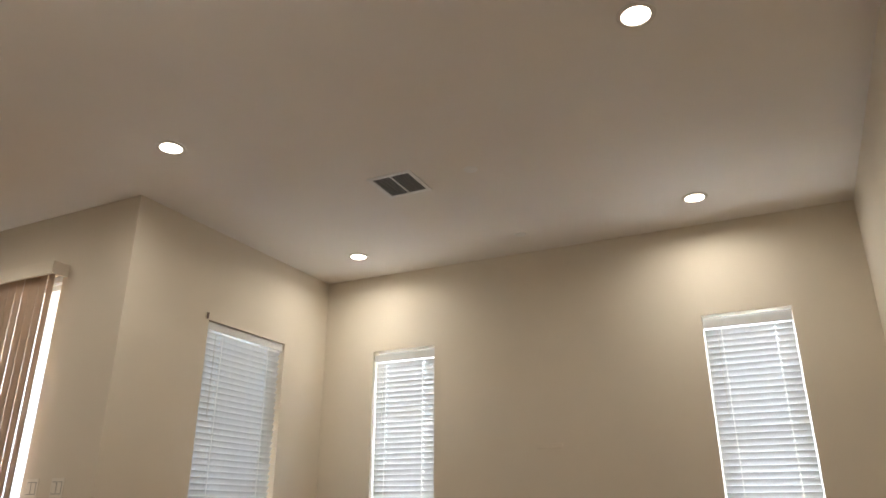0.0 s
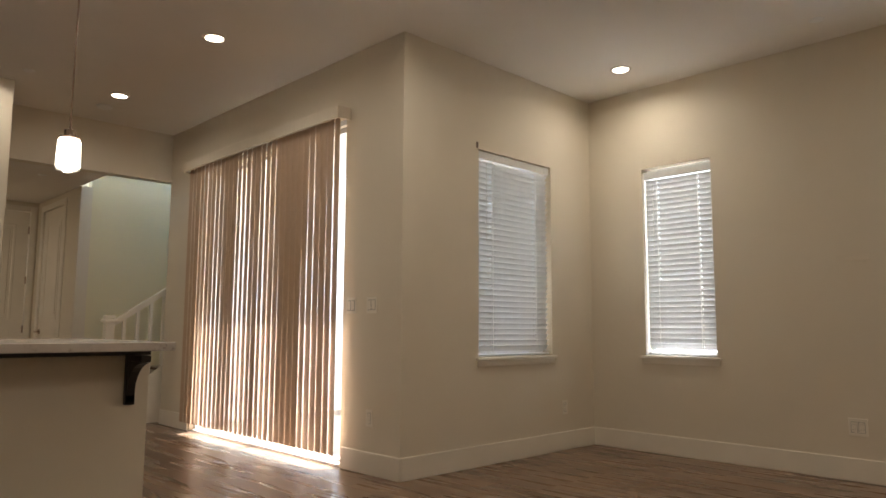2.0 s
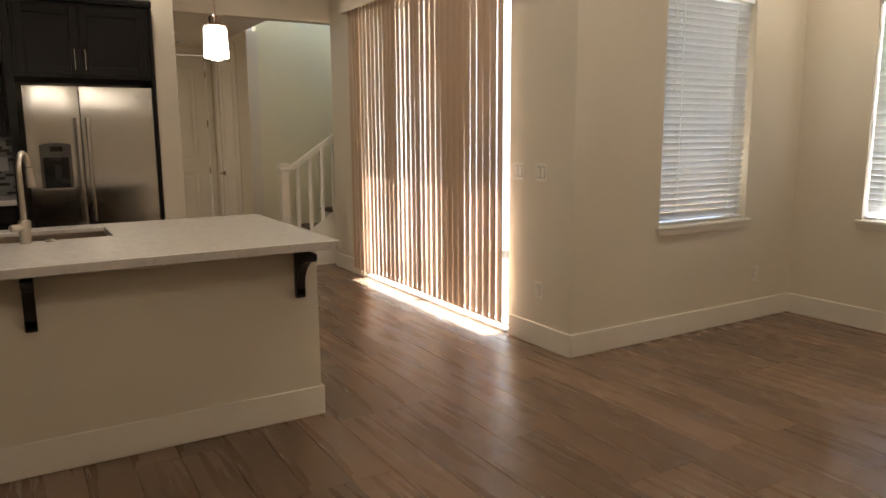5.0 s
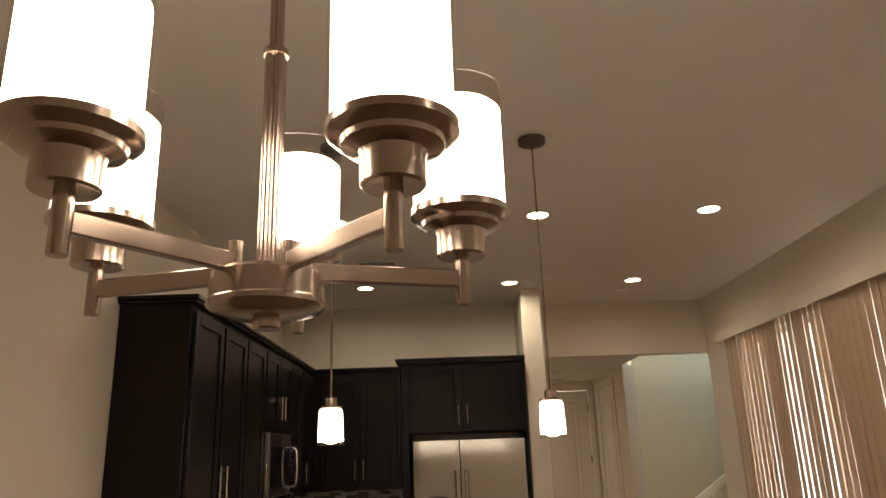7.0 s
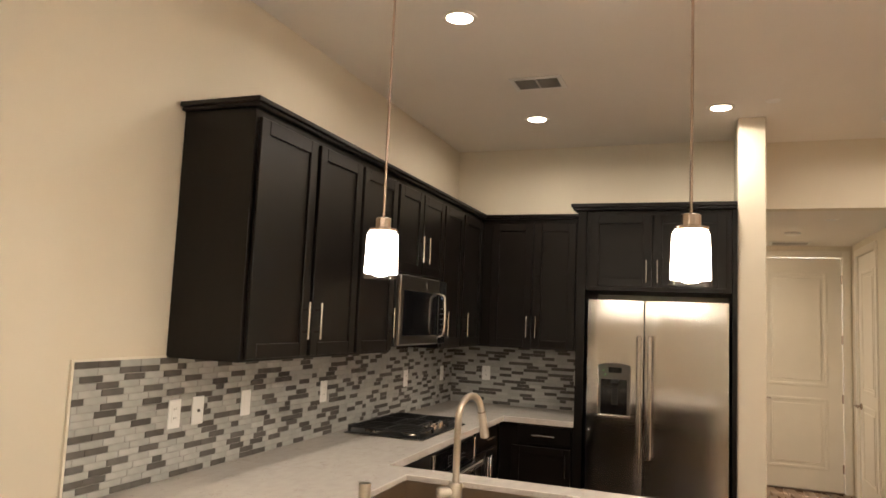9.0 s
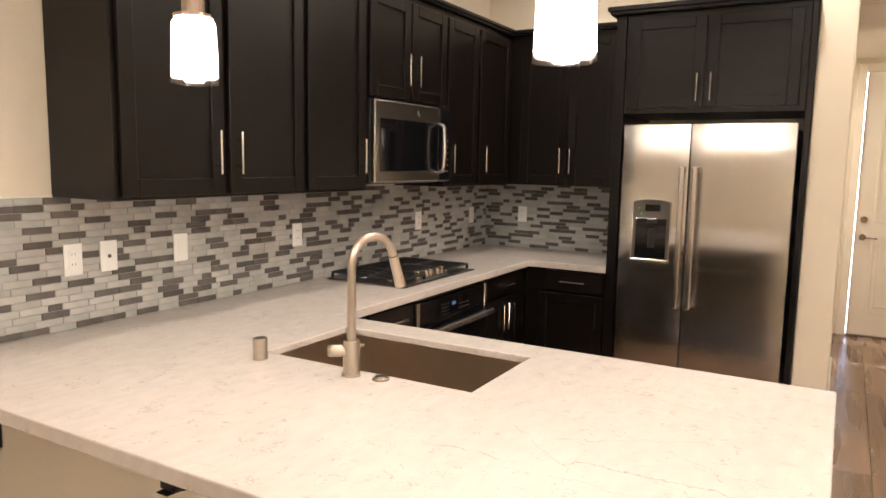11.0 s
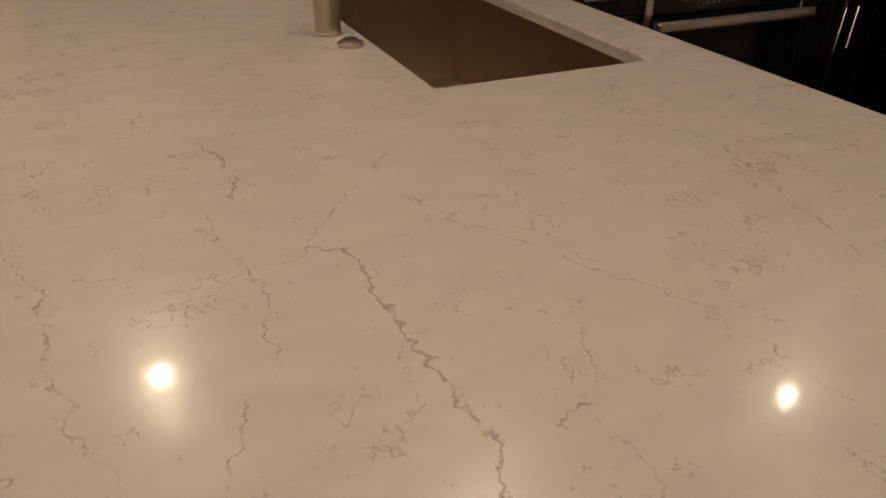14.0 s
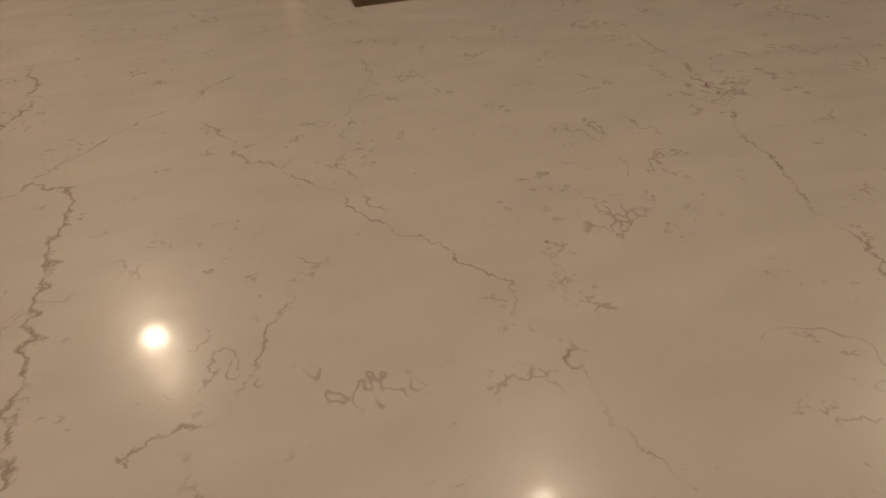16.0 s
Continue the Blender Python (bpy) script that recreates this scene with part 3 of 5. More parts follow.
rnd = random.Random(5)
nv = 31
WIDE_GAP, THIN_GAP = (0, 12, 13, 17, 18, 26, 27, 29), (1, 3, 4, 10, 11, 15, 16, 22, 23, 24, 25)
for k in range(nv):
    if k == 5:
        turns = (1.5, 13.0)
    elif k in WIDE_GAP:
        turns = (rnd.uniform(8.5, 10.5), rnd.uniform(9.0, 11.0))
    elif k in THIN_GAP:
        turns = (rnd.uniform(5.0, 6.6), rnd.uniform(6.4, 8.2))
    else:
        turns = (rnd.uniform(0.5, 2.0), rnd.uniform(3.4, 5.6))
    vane(-2.978 + k * (2.443 / (nv - 1)), *turns)

# ---- hall doors and stairs ----


def panel_door(name, axis, at, span, hinge_high, label, levers):
    """A two-panel painted door in its casing, with hinges and lever."""
    a, b, c, d = span
    P = (lambda u, w, z: (at + w, u, z)) if axis == "x" else (lambda u, w, z: (u, at + w, z))

    def bx(bm, u0, u1, w0, w1, z0, z1, bevel=0.003):
        p, q = P(u0, w0, z0), P(u1, w1, z1)
        box(bm, min(p[0], q[0]), max(p[0], q[0]), min(p[1], q[1]), max(p[1], q[1]), z0, z1, bevel=bevel)

    dr = thing(name, P((a + b) / 2, 0, 0), label, "door", kind="structure")
    bm = bmesh.new()
    bx(bm, a - 0.07, a, -0.016, -0.001, 0, d + 0.07)
    bx(bm, b, b + 0.07, -0.016, -0.001, 0, d + 0.07)
    bx(bm, a, b, -0.016, -0.001, d, d + 0.07)
    part("casing", bm, TRIM, dr, "off-white painted casing")
    bm = bmesh.new()
    bx(bm, a + 0.004, b - 0.004, 0.012, 0.045, 0.012, d - 0.004, 0.0)
    for z0, z1 in ((0.22, 0.94), (1.06, d - 0.16)):
        u0, u1 = a + 0.14, b - 0.14
        for r in ((u0, u0 + 0.03, z0, z1), (u1 - 0.03, u1, z0, z1), (u0 + 0.03, u1 - 0.03, z0, z0 + 0.03), (u0 + 0.03, u1 - 0.03, z1 - 0.03, z1)):
            bx(bm, r[0], r[1], 0.006, 0.013, r[2], r[3], 0.003)
        bx(bm, u0 + 0.06, u1 - 0.06, 0.004, 0.013, z0 + 0.06, z1 - 0.06, 0.006)
    leaf = part("leaf", bm, TRIM, dr)
    uh = b - 0.006 if hinge_high else a + 0.006
    for z in (0.25, 0.95, 1.55, 2.17):
        bm = bmesh.new()
        bx(bm, uh - 0.008, uh + 0.008, -0.012, 0.014, z - 0.045, z + 0.045, 0.003)
        part("hinge", bm, NICKEL, leaf)
    ul = a + 0.07 if hinge_high else b - 0.07
    s = 1 if hinge_high else -1
    for z, has_lever in levers:
        bm = bmesh.new()
        rod(bm, P(ul, 0.014, z), P(ul, -0.004, z), 0.03, seg=20)
        if has_lever:
            rod(bm, P(ul, 0, z), P(ul, -0.045, z), 0.010, seg=12)
            rod(bm, P(ul - s * 0.008, -0.045, z), P(ul + s * 0.115, -0.042, z - 0.004), 0.009, 0.007, seg=12)
        else:
            rod(bm, P(ul, 0, z), P(ul, -0.016, z), 0.018, seg=16)
        part("lever_handle" if has_lever else "deadbolt", bm, NICKEL, leaf, "satin nickel hardware", smooth=True)
    return dr


panel_door("door_1", "y", 2.62, D1, True, "off-white two-panel entry door, closed, with deadbolt", [(0.92, True), (1.08, False)])
panel_door("door_2", "x", 3.42, D2, False, "off-white two-panel closet door, closed", [(0.92, True)])
solid("threshold", boxes((D1[0], D1[1], 2.6, 2.74, 0.0005, 0.016), bevel=0.003), BRONZE, (2.9, 2.66, 0), "dark metal threshold under the entry door", "threshold", kind="structure")
st = thing("staircase", (3.66, 0.6, 0), "straight stair with dark treads and white skirt", "stairs")
RISE, RUN, X0 = 0.18, 0.27, 3.70
for k in range(9):
    x, z = X0 + k * RUN, (k + 1) * RISE
    part("riser", boxes((x, x + 0.02, 0.28, 1.058, z - RISE, z - 0.03)), TRIM, st)
    part("tread", boxes((x - 0.025, x + RUN + 0.02, 0.28, 1.058, z - 0.03, z), bevel=0.006), CARPET, st, "dark stained tread")
bm = bmesh.new()
prism(bm, [(X0 - 0.06, 0.252, 0), (X0 - 0.06, 0.252, 0.28), (X0 + 9 * RUN, 0.252, 0.28 + (9 + 0.2) * RISE), (X0 + 9 * RUN, 0.252, 0)], (0, 0.027, 0))
part("skirt", bm, TRIM, st, "off-white skirt board")

rl = thing("stair_railing", (3.54, 0.3, 0), "white painted stair railing with square newel", "railing")
part("newel", boxes((3.50, 3.585, 0.255, 0.34, 0, 1.03), bevel=0.004), TRIM, rl)
part("newel_cap", boxes((3.482, 3.603, 0.237, 0.358, 1.03, 1.06), (3.495, 3.59, 0.25, 0.345, 1.06, 1.10), bevel=0.006), TRIM, rl)
sl = RISE / RUN
bm = bmesh.new()
x1 = 5.9
prism(bm, [(3.58, 0.268, 0.985), (3.58, 0.268, 1.05), (x1, 0.268, 1.05 + (x1 - 3.58) * sl), (x1, 0.268, 0.985 + (x1 - 3.58) * sl)], (0, 0.06, 0))
part("handrail", bm, TRIM, rl)
for k in range(16):
    x = 3.69 + k * 0.135
    part("baluster", boxes((x - 0.016, x + 0.016, 0.282, 0.314, 0.27 + (x - X0 + 0.06) * sl, 0.985 + (x - 3.58) * sl + 0.01)), TRIM, rl)

# ---- kitchen ----
CT = 0.915


def bar_handle(parent, p, q, out, length_axis="z"):
    """A round bar pull on two posts; out: the way it stands off the door."""
    bm = bmesh.new()
    p, q, o = Vector(p), Vector(q), Vector(out)
    d = (q - p).normalized()
    rod(bm, p + o - d * 0.0, q + o, 0.0058, seg=10)
    for f in (0.2, 0.8):
        c = p.lerp(q, f)
        rod(bm, c, c + o, 0.0045, seg=8)
    return part("handle", bm, CHROME, parent, "satin steel bar pull", smooth=True)


def shaker(unit, axis, face, u0, u1, z0, z1, rail=0.058, name="door"):
    """A shaker door: raised frame round a sunk flat panel. The face is the cabinet's front plane; the door stands 2 cm proud of it."""
    def bx(a, b, w0, w1, c, d, bev):
        if axis == "x":
            return boxes((face + w0, face + w1, a, b, c, d), bevel=bev)
        return boxes((a, b, face - w1, face - w0, c, d), bevel=bev)

    e = 0.0005
    door = part(name, bx(u0 + rail - 0.004, u1 - rail + 0.004, 0.001, 0.010, z0 + rail - 0.004, z1 - rail + 0.004, 0.0), ESPRESSO, unit)
    part("stile", bx(u0, u0 + rail - e, 0.0012, 0.02, z0, z1, 0.002), ESPRESSO, door)
    part("stile", bx(u1 - rail + e, u1, 0.0012, 0.02, z0, z1, 0.002), ESPRESSO, door)
    part("rail", bx(u0 + rail, u1 - rail, 0.0012, 0.02, z0, z0 + rail, 0.002), ESPRESSO, door)
    part("rail", bx(u0 + rail, u1 - rail, 0.0012, 0.02, z1 - rail, z1, 0.002), ESPRESSO, door)
    return door


def slab(unit, axis, face, u0, u1, z0, z1):
    if axis == "x":
        r = (face + 0.001, face + 0.02, u0, u1, z0, z1)
    else:
        r = (u0, u1, face - 0.02, face - 0.001, z0, z1)
    return part("drawer_front", boxes(r, bevel=0.003), ESPRESSO, unit)


def pull(door, axis, face, u, z0, z1):
    if axis == "x":
        bar_handle(door, (face + 0.018, u, z0), (face + 0.018, u, z1), (0.032, 0, 0))
    else:
        bar_handle(door, (u, face - 0.018, z0), (u, face - 0.018, z1), (0, -0.032, 0))


def pull_h(door, axis, face, u0, u1, z):
    if axis == "x":
        bar_handle(door, (face + 0.018, u0, z), (face + 0.018, u1, z), (0.032, 0, 0))
    else:
        bar_handle(door, (u0, face - 0.018, z), (u1, face - 0.018, z), (0, -0.032, 0))


UZ0, UZ1, UF = 1.392, 2.385, 0.345
LAB = "espresso-stained wall cabinet with shaker doors over the backsplash"


def upper(axis, u0, u1, z0, doors, handles, depth=UF, label=LAB):
    at = (0.17, (u0 + u1) / 2, z0) if axis == "x" else ((u0 + u1) / 2, -0.17, z0)
    c = thing("wall_cabinet", at, label, "cabinet", "kitchen wall cabinets")
    r = (0.0015, depth, u0 + 0.001, u1 - 0.001, z0, UZ1) if axis == "x" else (u0 + 0.001, u1 - 0.001, -depth, -0.0015, z0, UZ1)
    part("body", boxes(r, bevel=0.002), ESPRESSO, c)
    face = depth if axis == "x" else -depth
    for (a, b), h in zip(doors, handles):
        d = shaker(c, axis, face, a, b, z0 + 0.012, UZ1 - 0.035)
        pull(d, axis, face, h, z0 + 0.085, z0 + 0.245)
    return c


upper("x", -3.385, -2.475, UZ0, [(-3.365, -2.935), (-2.905, -2.49)], [-2.978, -2.875])
upper("x", -2.475, -2.025, UZ0, [(-2.462, -2.045)], [-2.085])
upper("x", -2.025, -1.262, 1.838, [(-2.012, -1.652), (-1.638, -1.275)], [-1.70, -1.60], label="short espresso wall cabinet over the microwave")
upper("x", -1.262, -0.86, UZ0, [(-1.25, -0.875)], [-1.215])
upper("x", -0.86, -0.372, UZ0, [(-0.845, -0.40)], [-0.80])
upper("y", 0.0, 1.12, UZ0, [(0.43, 0.755), (0.768, 1.085)], [0.725, 0.795])
# crown along the wall cabinets
bm = bmesh.new()
for x1, z0, z1 in ((0.372, 2.385, 2.400), (0.385, 2.400, 2.42)):
    box(bm, 0.0015, x1, -3.385 - (x1 - 0.35), -0.0015, z0, z1, bevel=0.003)
    box(bm, x1 + 0.0005, 1.12, -x1, -0.0015, z0, z1, bevel=0.003)
solid("crown_moulding", bm, ESPRESSO, (0.2, -1.7, 2.385), "espresso crown strip along the wall cabinet tops", "moulding")

fc = thing("refrigerator_surround", (1.66, -0.3, 0), "tall espresso panels and cabinet around the refrigerator", "cabinet")
part("side_panel", boxes((1.145, 1.205, -0.64, -0.0015, 0, 2.40), bevel=0.002), ESPRESSO, fc)
part("side_panel", boxes((2.165, 2.194, -0.64, -0.0015, 0, 2.40), bevel=0.002), ESPRESSO, fc)
part("body", boxes((1.206, 2.164, -0.63, -0.0015, 1.835, 2.40), bevel=0.002), ESPRESSO, fc)
for a, b, h in ((1.235, 1.65, 1.617), (1.665, 2.13, 1.69)):
    d = shaker(fc, "y", -0.63, a, b, 1.865, 2.365)
    pull(d, "y", -0.63, h, 1.895, 2.05)
part("crown", boxes((1.115, 2.194, -0.675, -0.0015, 2.40, 2.42), (1.10, 2.194, -0.69, -0.0015, 2.42, 2.445), bevel=0.003), ESPRESSO, fc)

# base cabinets
BF = 0.595
BLAB = "espresso-stained base cabinet under the quartz worktop"


def base(axis, u0, u1, draw, doors, handles, u_pull=None):
    at = (0.3, (u0 + u1) / 2, 0) if axis == "x" else ((u0 + u1) / 2, -0.3, 0)
    c = thing("base_cabinet", at, BLAB, "cabinet", "kitchen base cabinets")
    if axis == "x":
        part("body", boxes((0.02, BF, u0 + 0.001, u1 - 0.001, 0.1, CT - 0.041), (0.02, BF - 0.06, u0 + 0.001, u1 - 0.001, 0.0, 0.1)), ESPRESSO, c)
        face = BF
    else:
        part("body", boxes((u0 + 0.001, u1 - 0.001, -BF, -0.02, 0.1, CT - 0.041), (u0 + 0.001, u1 - 0.001, -BF + 0.06, -0.02, 0.0, 0.1)), ESPRESSO, c)
        face = -BF
    for a, b, z0, z1 in draw:
        d = slab(c, axis, face, a, b, z0, z1)
        m = (a + b) / 2 if u_pull is None else u_pull
        pull_h(d, axis, face, m - 0.08, m + 0.08, (z0 + z1) / 2 if z1 - z0 < 0.3 else z1 - 0.07)
    for (a, b), h in zip(doors, handles):
        d = shaker(c, axis, face, a, b, 0.115, 0.715)
        pull(d, axis, face, h, 0.525, 0.685)
    return c


base("x", -2.60, -1.985, [(-2.36, -2.0, 0.735, 0.86), (-2.36, -2.0, 0.425, 0.72), (-2.36, -2.0, 0.115, 0.41)], [], [], -2.17)
base("x", -1.215, -0.60, [(-1.2, -0.73, 0.735, 0.86)], [(-1.2, -0.985), (-0.97, -0.73)], [-1.015, -0.945])
base("y", 0.60, 1.142, [(0.74, 1.125, 0.735, 0.86)], [(0.70, 1.125)], [1.09])

# wall oven under the cooktop
ov = thing("wall_oven", (0.3, -1.6, 0.1), "stainless and black glass oven under the cooktop", "oven")
part("body", boxes((0.03, 0.60, -1.984, -1.216, 0.1, CT - 0.042)), BLACK, ov)
part("control_panel", boxes((0.6005, 0.618, -1.965, -1.235, 0.715, 0.845), bevel=0.004), BLACK_GLASS, ov, "black glass control panel")
part("trim", boxes((0.6005, 0.622, -1.98, -1.945, 0.16, 0.848), bevel=0.003), STEEL, ov)
part("trim", boxes((0.6005, 0.622, -1.242, -1.23, 0.16, 0.848), bevel=0.003), STEEL, ov)
dr = part("door", boxes((0.6005, 0.635, -1.944, -1.243, 0.16, 0.70), bevel=0.006), BLACK_GLASS, ov, "black glass door")
bm = bmesh.new()
box(bm, 0.662, 0.684, -1.962, -1.225, 0.676, 0.712, bevel=0.008)
for y in (-1.935, -1.255):
    box(bm, 0.636, 0.662, y - 0.012, y + 0.012, 0.68, 0.705)
part("handle", bm, STEEL, dr, "wide brushed steel handle")
part("display", boxes((0.6185, 0.6195, -1.62, -1.58, 0.785, 0.803)), DISPLAY, ov, "lit blue clock display")
bm = bmesh.new()
for r_ in range(4):
    for c_ in range(4):
        box(bm, 0.6185, 0.619, -1.73 + c_ * 0.024, -1.722 + c_ * 0.024, 0.745 + r_ * 0.018, 0.751 + r_ * 0.018)
        if r_ < 2:
            box(bm, 0.6185, 0.619, -1.54 + c_ * 0.03, -1.53 + c_ * 0.03, 0.755 + r_ * 0.022, 0.761 + r_ * 0.022)
part("keypad", bm, GREY_PLASTIC, ov)

# worktop with a sink cut-out
SKX0, SKX1, SKY0, SKY1 = 0.79, 1.54, -3.172, -2.757
PX1, PY0, PY1 = 2.405, -3.915, -2.612


def worktop():
    bm = bmesh.new()
    xs = sorted([0.0015, 0.642, SKX0, SKX1, 1.142, PX1])
    ys = sorted([PY0, SKY0, SKY1, PY1, -0.640, -0.0015])

    def full(i, j):
        if not (0 <= i < len(xs) - 1 and 0 <= j < len(ys) - 1):
            return False
        x, y = (xs[i] + xs[i + 1]) / 2, (ys[j] + ys[j + 1]) / 2
        if SKX0 < x < SKX1 and SKY0 < y < SKY1:
            return False
        return y < PY1 or x < 0.642 or (y > -0.640 and x < 1.142)

    quad = lambda *p: bm.faces.new([bm.verts.new(q) for q in p])
    z0, z1 = CT - 0.04, CT
    for i in range(len(xs) - 1):
        for j in range(len(ys) - 1):
            if not full(i, j):
                continue
            a, b, c, d = xs[i], xs[i + 1], ys[j], ys[j + 1]
            quad((a, c, z1), (b, c, z1), (b, d, z1), (a, d, z1))
            quad((a, c, z0), (b, c, z0), (b, d, z0), (a, d, z0))
            for (di, dj), p in {(-1, 0): ((a, c), (a, d)), (1, 0): ((b, c), (b, d)), (0, -1): ((a, c), (b, c)), (0, 1): ((a, d), (b, d))}.items():
                if not full(i + di, j + dj):
                    quad((*p[0], z0), (*p[1], z0), (*p[1], z1), (*p[0], z1))
    bmesh.ops.remove_doubles(bm, verts=bm.verts, dist=1e-5)
    bmesh.ops.recalc_face_normals(bm, faces=bm.faces)
    bmesh.ops.dissolve_limit(bm, angle_limit=0.01, verts=bm.verts, edges=bm.edges)
    sharp = [e for e in bm.edges if len(e.link_faces) == 2 and e.calc_face_angle(0) > 1.0]
    bmesh.ops.bevel(bm, geom=sharp, offset=0.004, segments=2, affect="EDGES", profile=0.5)
    return bm


solid("worktop", worktop(), QUARTZ, (0, 0, 0), "off-white quartz worktop with thin taupe veins, around the kitchen", "countertop")

sk = thing("sink", (1.2, -2.97, CT - 0.25), "rectangular undermount stainless steel sink in the worktop", "sink")
e = -0.0008
zt, zb = CT - 0.022, CT - 0.255
outer = (SKX0 - e, SKX1 + e, SKY0 - e, SKY1 + e)
part("side", boxes((outer[0], outer[0] + 0.003, outer[2], outer[3], zb, zt)), SINK_STEEL, sk)
part("side", boxes((outer[1] - 0.003, outer[1], outer[2], outer[3], zb, zt)), SINK_STEEL, sk)
part("side", boxes((outer[0] + 0.003, outer[1] - 0.003, outer[2], outer[2] + 0.003, zb, zt)), SINK_STEEL, sk)
part("side", boxes((outer[0] + 0.003, outer[1] - 0.003, outer[3] - 0.003, outer[3], zb, zt)), SINK_STEEL, sk)
part("bottom", boxes((outer[0], outer[1], outer[2], outer[3], zb - 0.003, zb)), SINK_STEEL, sk)
bm = bmesh.new()
lathe(bm, 1.2, -2.93, [(0.055, zb + 0.0005), (0.055, zb + 0.004), (0.045, zb + 0.005), (0.03, zb + 0.002), (0.0, zb + 0.002)], 24)
part("drain", bm, CHROME, sk, "round steel drain", smooth=True)

# tap: body, gooseneck, pull-down head, side lever
fx, fy = 1.177, -3.228
fa = thing("kitchen_faucet", (fx, fy, CT), "brushed nickel gooseneck pull-down faucet beside the sink", "faucet")
bm = bmesh.new()
lathe(bm, fx, fy, [(0.027, CT + 0.0005), (0.027, CT + 0.004), (0.0245, CT + 0.006), (0.0245, CT + 0.102), (0.022, CT + 0.106), (0.0, CT + 0.106)])
part("body", bm, FAUCET, fa, smooth=True)
dx, dy = 0.045, 0.185
dl = math.hypot(dx, dy)
ux, uy = dx / dl, dy / dl
R = 0.081
zc = CT + 0.320
pts = [(fx, fy, CT + 0.10), (fx, fy, CT + 0.2), (fx, fy, zc)]
for k in range(1, 15):
    a = math.pi * k / 14 * 0.93
    s = R - R * math.cos(a)
    pts.append((fx + ux * s, fy + uy * s, zc + R * math.sin(a)))
bm = bmesh.new()
tube(bm, pts, 0.0125)
part("neck", bm, FAUCET, fa, smooth=True)
e0 = Vector(pts[-1])
e1 = e0 + (e0 - Vector(pts[-2])).normalized() * 0.10
bm = bmesh.new()
rod(bm, e0, e0.lerp(e1, 0.5), 0.0145, 0.0155)
rod(bm, e0.lerp(e1, 0.5), e1, 0.0155, 0.0175)
part("spray_head", bm, FAUCET, fa, smooth=True)
bm = bmesh.new()
rod(bm, e0 - (e1 - e0) * 0.02, e0 + (e1 - e0) * 0.02, 0.0149, seg=20)
part("seam_ring", bm, BRONZE, fa, "thin dark seam ring", smooth=True)
bm = bmesh.new()
lx, ly = -0.8, -0.6
for r0, r1, ra, rb in ((0.018, 0.060, 0.0175, 0.0175), (0.060, 0.068, 0.0175, 0.013)):
    rod(bm, (fx + lx * r0, fy + ly * r0, CT + 0.074), (fx + lx * r1, fy + ly * r1, CT + 0.074), ra, rb, seg=24)
rod(bm, (fx - lx * 0.02, fy - ly * 0.02, CT + 0.086), (fx - lx * 0.036, fy - ly * 0.036, CT + 0.092), 0.0045, seg=10)
part("lever", bm, FAUCET, fa, smooth=True)
bm = bmesh.new()
lathe(bm, 0.834, -3.245, [(0.0225, CT + 0.0005), (0.0225, CT + 0.064), (0.0205, CT + 0.067), (0.0, CT + 0.067)])
solid("air_gap", bm, FAUCET, (0.834, -3.245, CT), "brushed nickel air gap cap standing on the worktop", "air gap", smooth=True)
bm = bmesh.new()
lathe(bm, 1.272, -3.216, [(0.024, CT + 0.0005), (0.024, CT + 0.005), (0.020, CT + 0.008), (0.014, CT + 0.008), (0.013, CT + 0.012), (0.0, CT + 0.012)])
solid("disposal_button", bm, FAUCET, (1.272, -3.216, CT), "low round nickel push button set in the worktop", "button", smooth=True)

# gas cooktop
ck = thing("gas_cooktop", (0.31, -1.615, CT), "black and steel gas cooktop with cast iron grates", "cooktop")
CX0, CX1, CY0, CY1 = 0.065, 0.555, -1.985, -1.245
part("pan", boxes((CX0, CX1, CY0, CY1, CT + 0.0005, CT + 0.010), bevel=0.004), STEEL, ck, "steel tray")
part("deck", boxes((CX0 + 0.012, CX1 - 0.012, CY0 + 0.012, CY1 - 0.012, CT + 0.0105, CT + 0.013)), BLACK, ck)
for y0, y1 in ((CY0 + 0.02, CY0 + 0.25), (CY0 + 0.255, CY1 - 0.255), (CY1 - 0.25, CY1 - 0.02)):
    bm = bmesh.new()
    x0, x1 = CX0 + 0.02, CX1 - (0.13 if -1.75 < (y0 + y1) / 2 < -1.45 else 0.03)
    z0, z1 = CT + 0.037, CT + 0.046
    for x in (x0, x1 - 0.012):
        box(bm, x, x + 0.012, y0, y1, z0, z1, bevel=0.002)
    for y in (y0, y1 - 0.012):
        box(bm, x0, x1, y, y + 0.012, z0, z1, bevel=0.002)
    n = 4
    for k in range(1, n):
        y = y0 + (y1 - y0) * k / n
        box(bm, x0, x1, y - 0.0035, y + 0.0035, z0, z1, bevel=0.0015)
    box(bm, (x0 + x1) / 2 - 0.006, (x0 + x1) / 2 + 0.006, y0, y1, z0, z1, bevel=0.002)
    for x in (x0 + 0.006, x1 - 0.006):
        for y in (y0 + 0.006, y1 - 0.006):
            box(bm, x - 0.006, x + 0.006, y - 0.006, y + 0.006, CT + 0.0135, z0)
    part("grate", bm, IRON, ck, "cast iron grate")
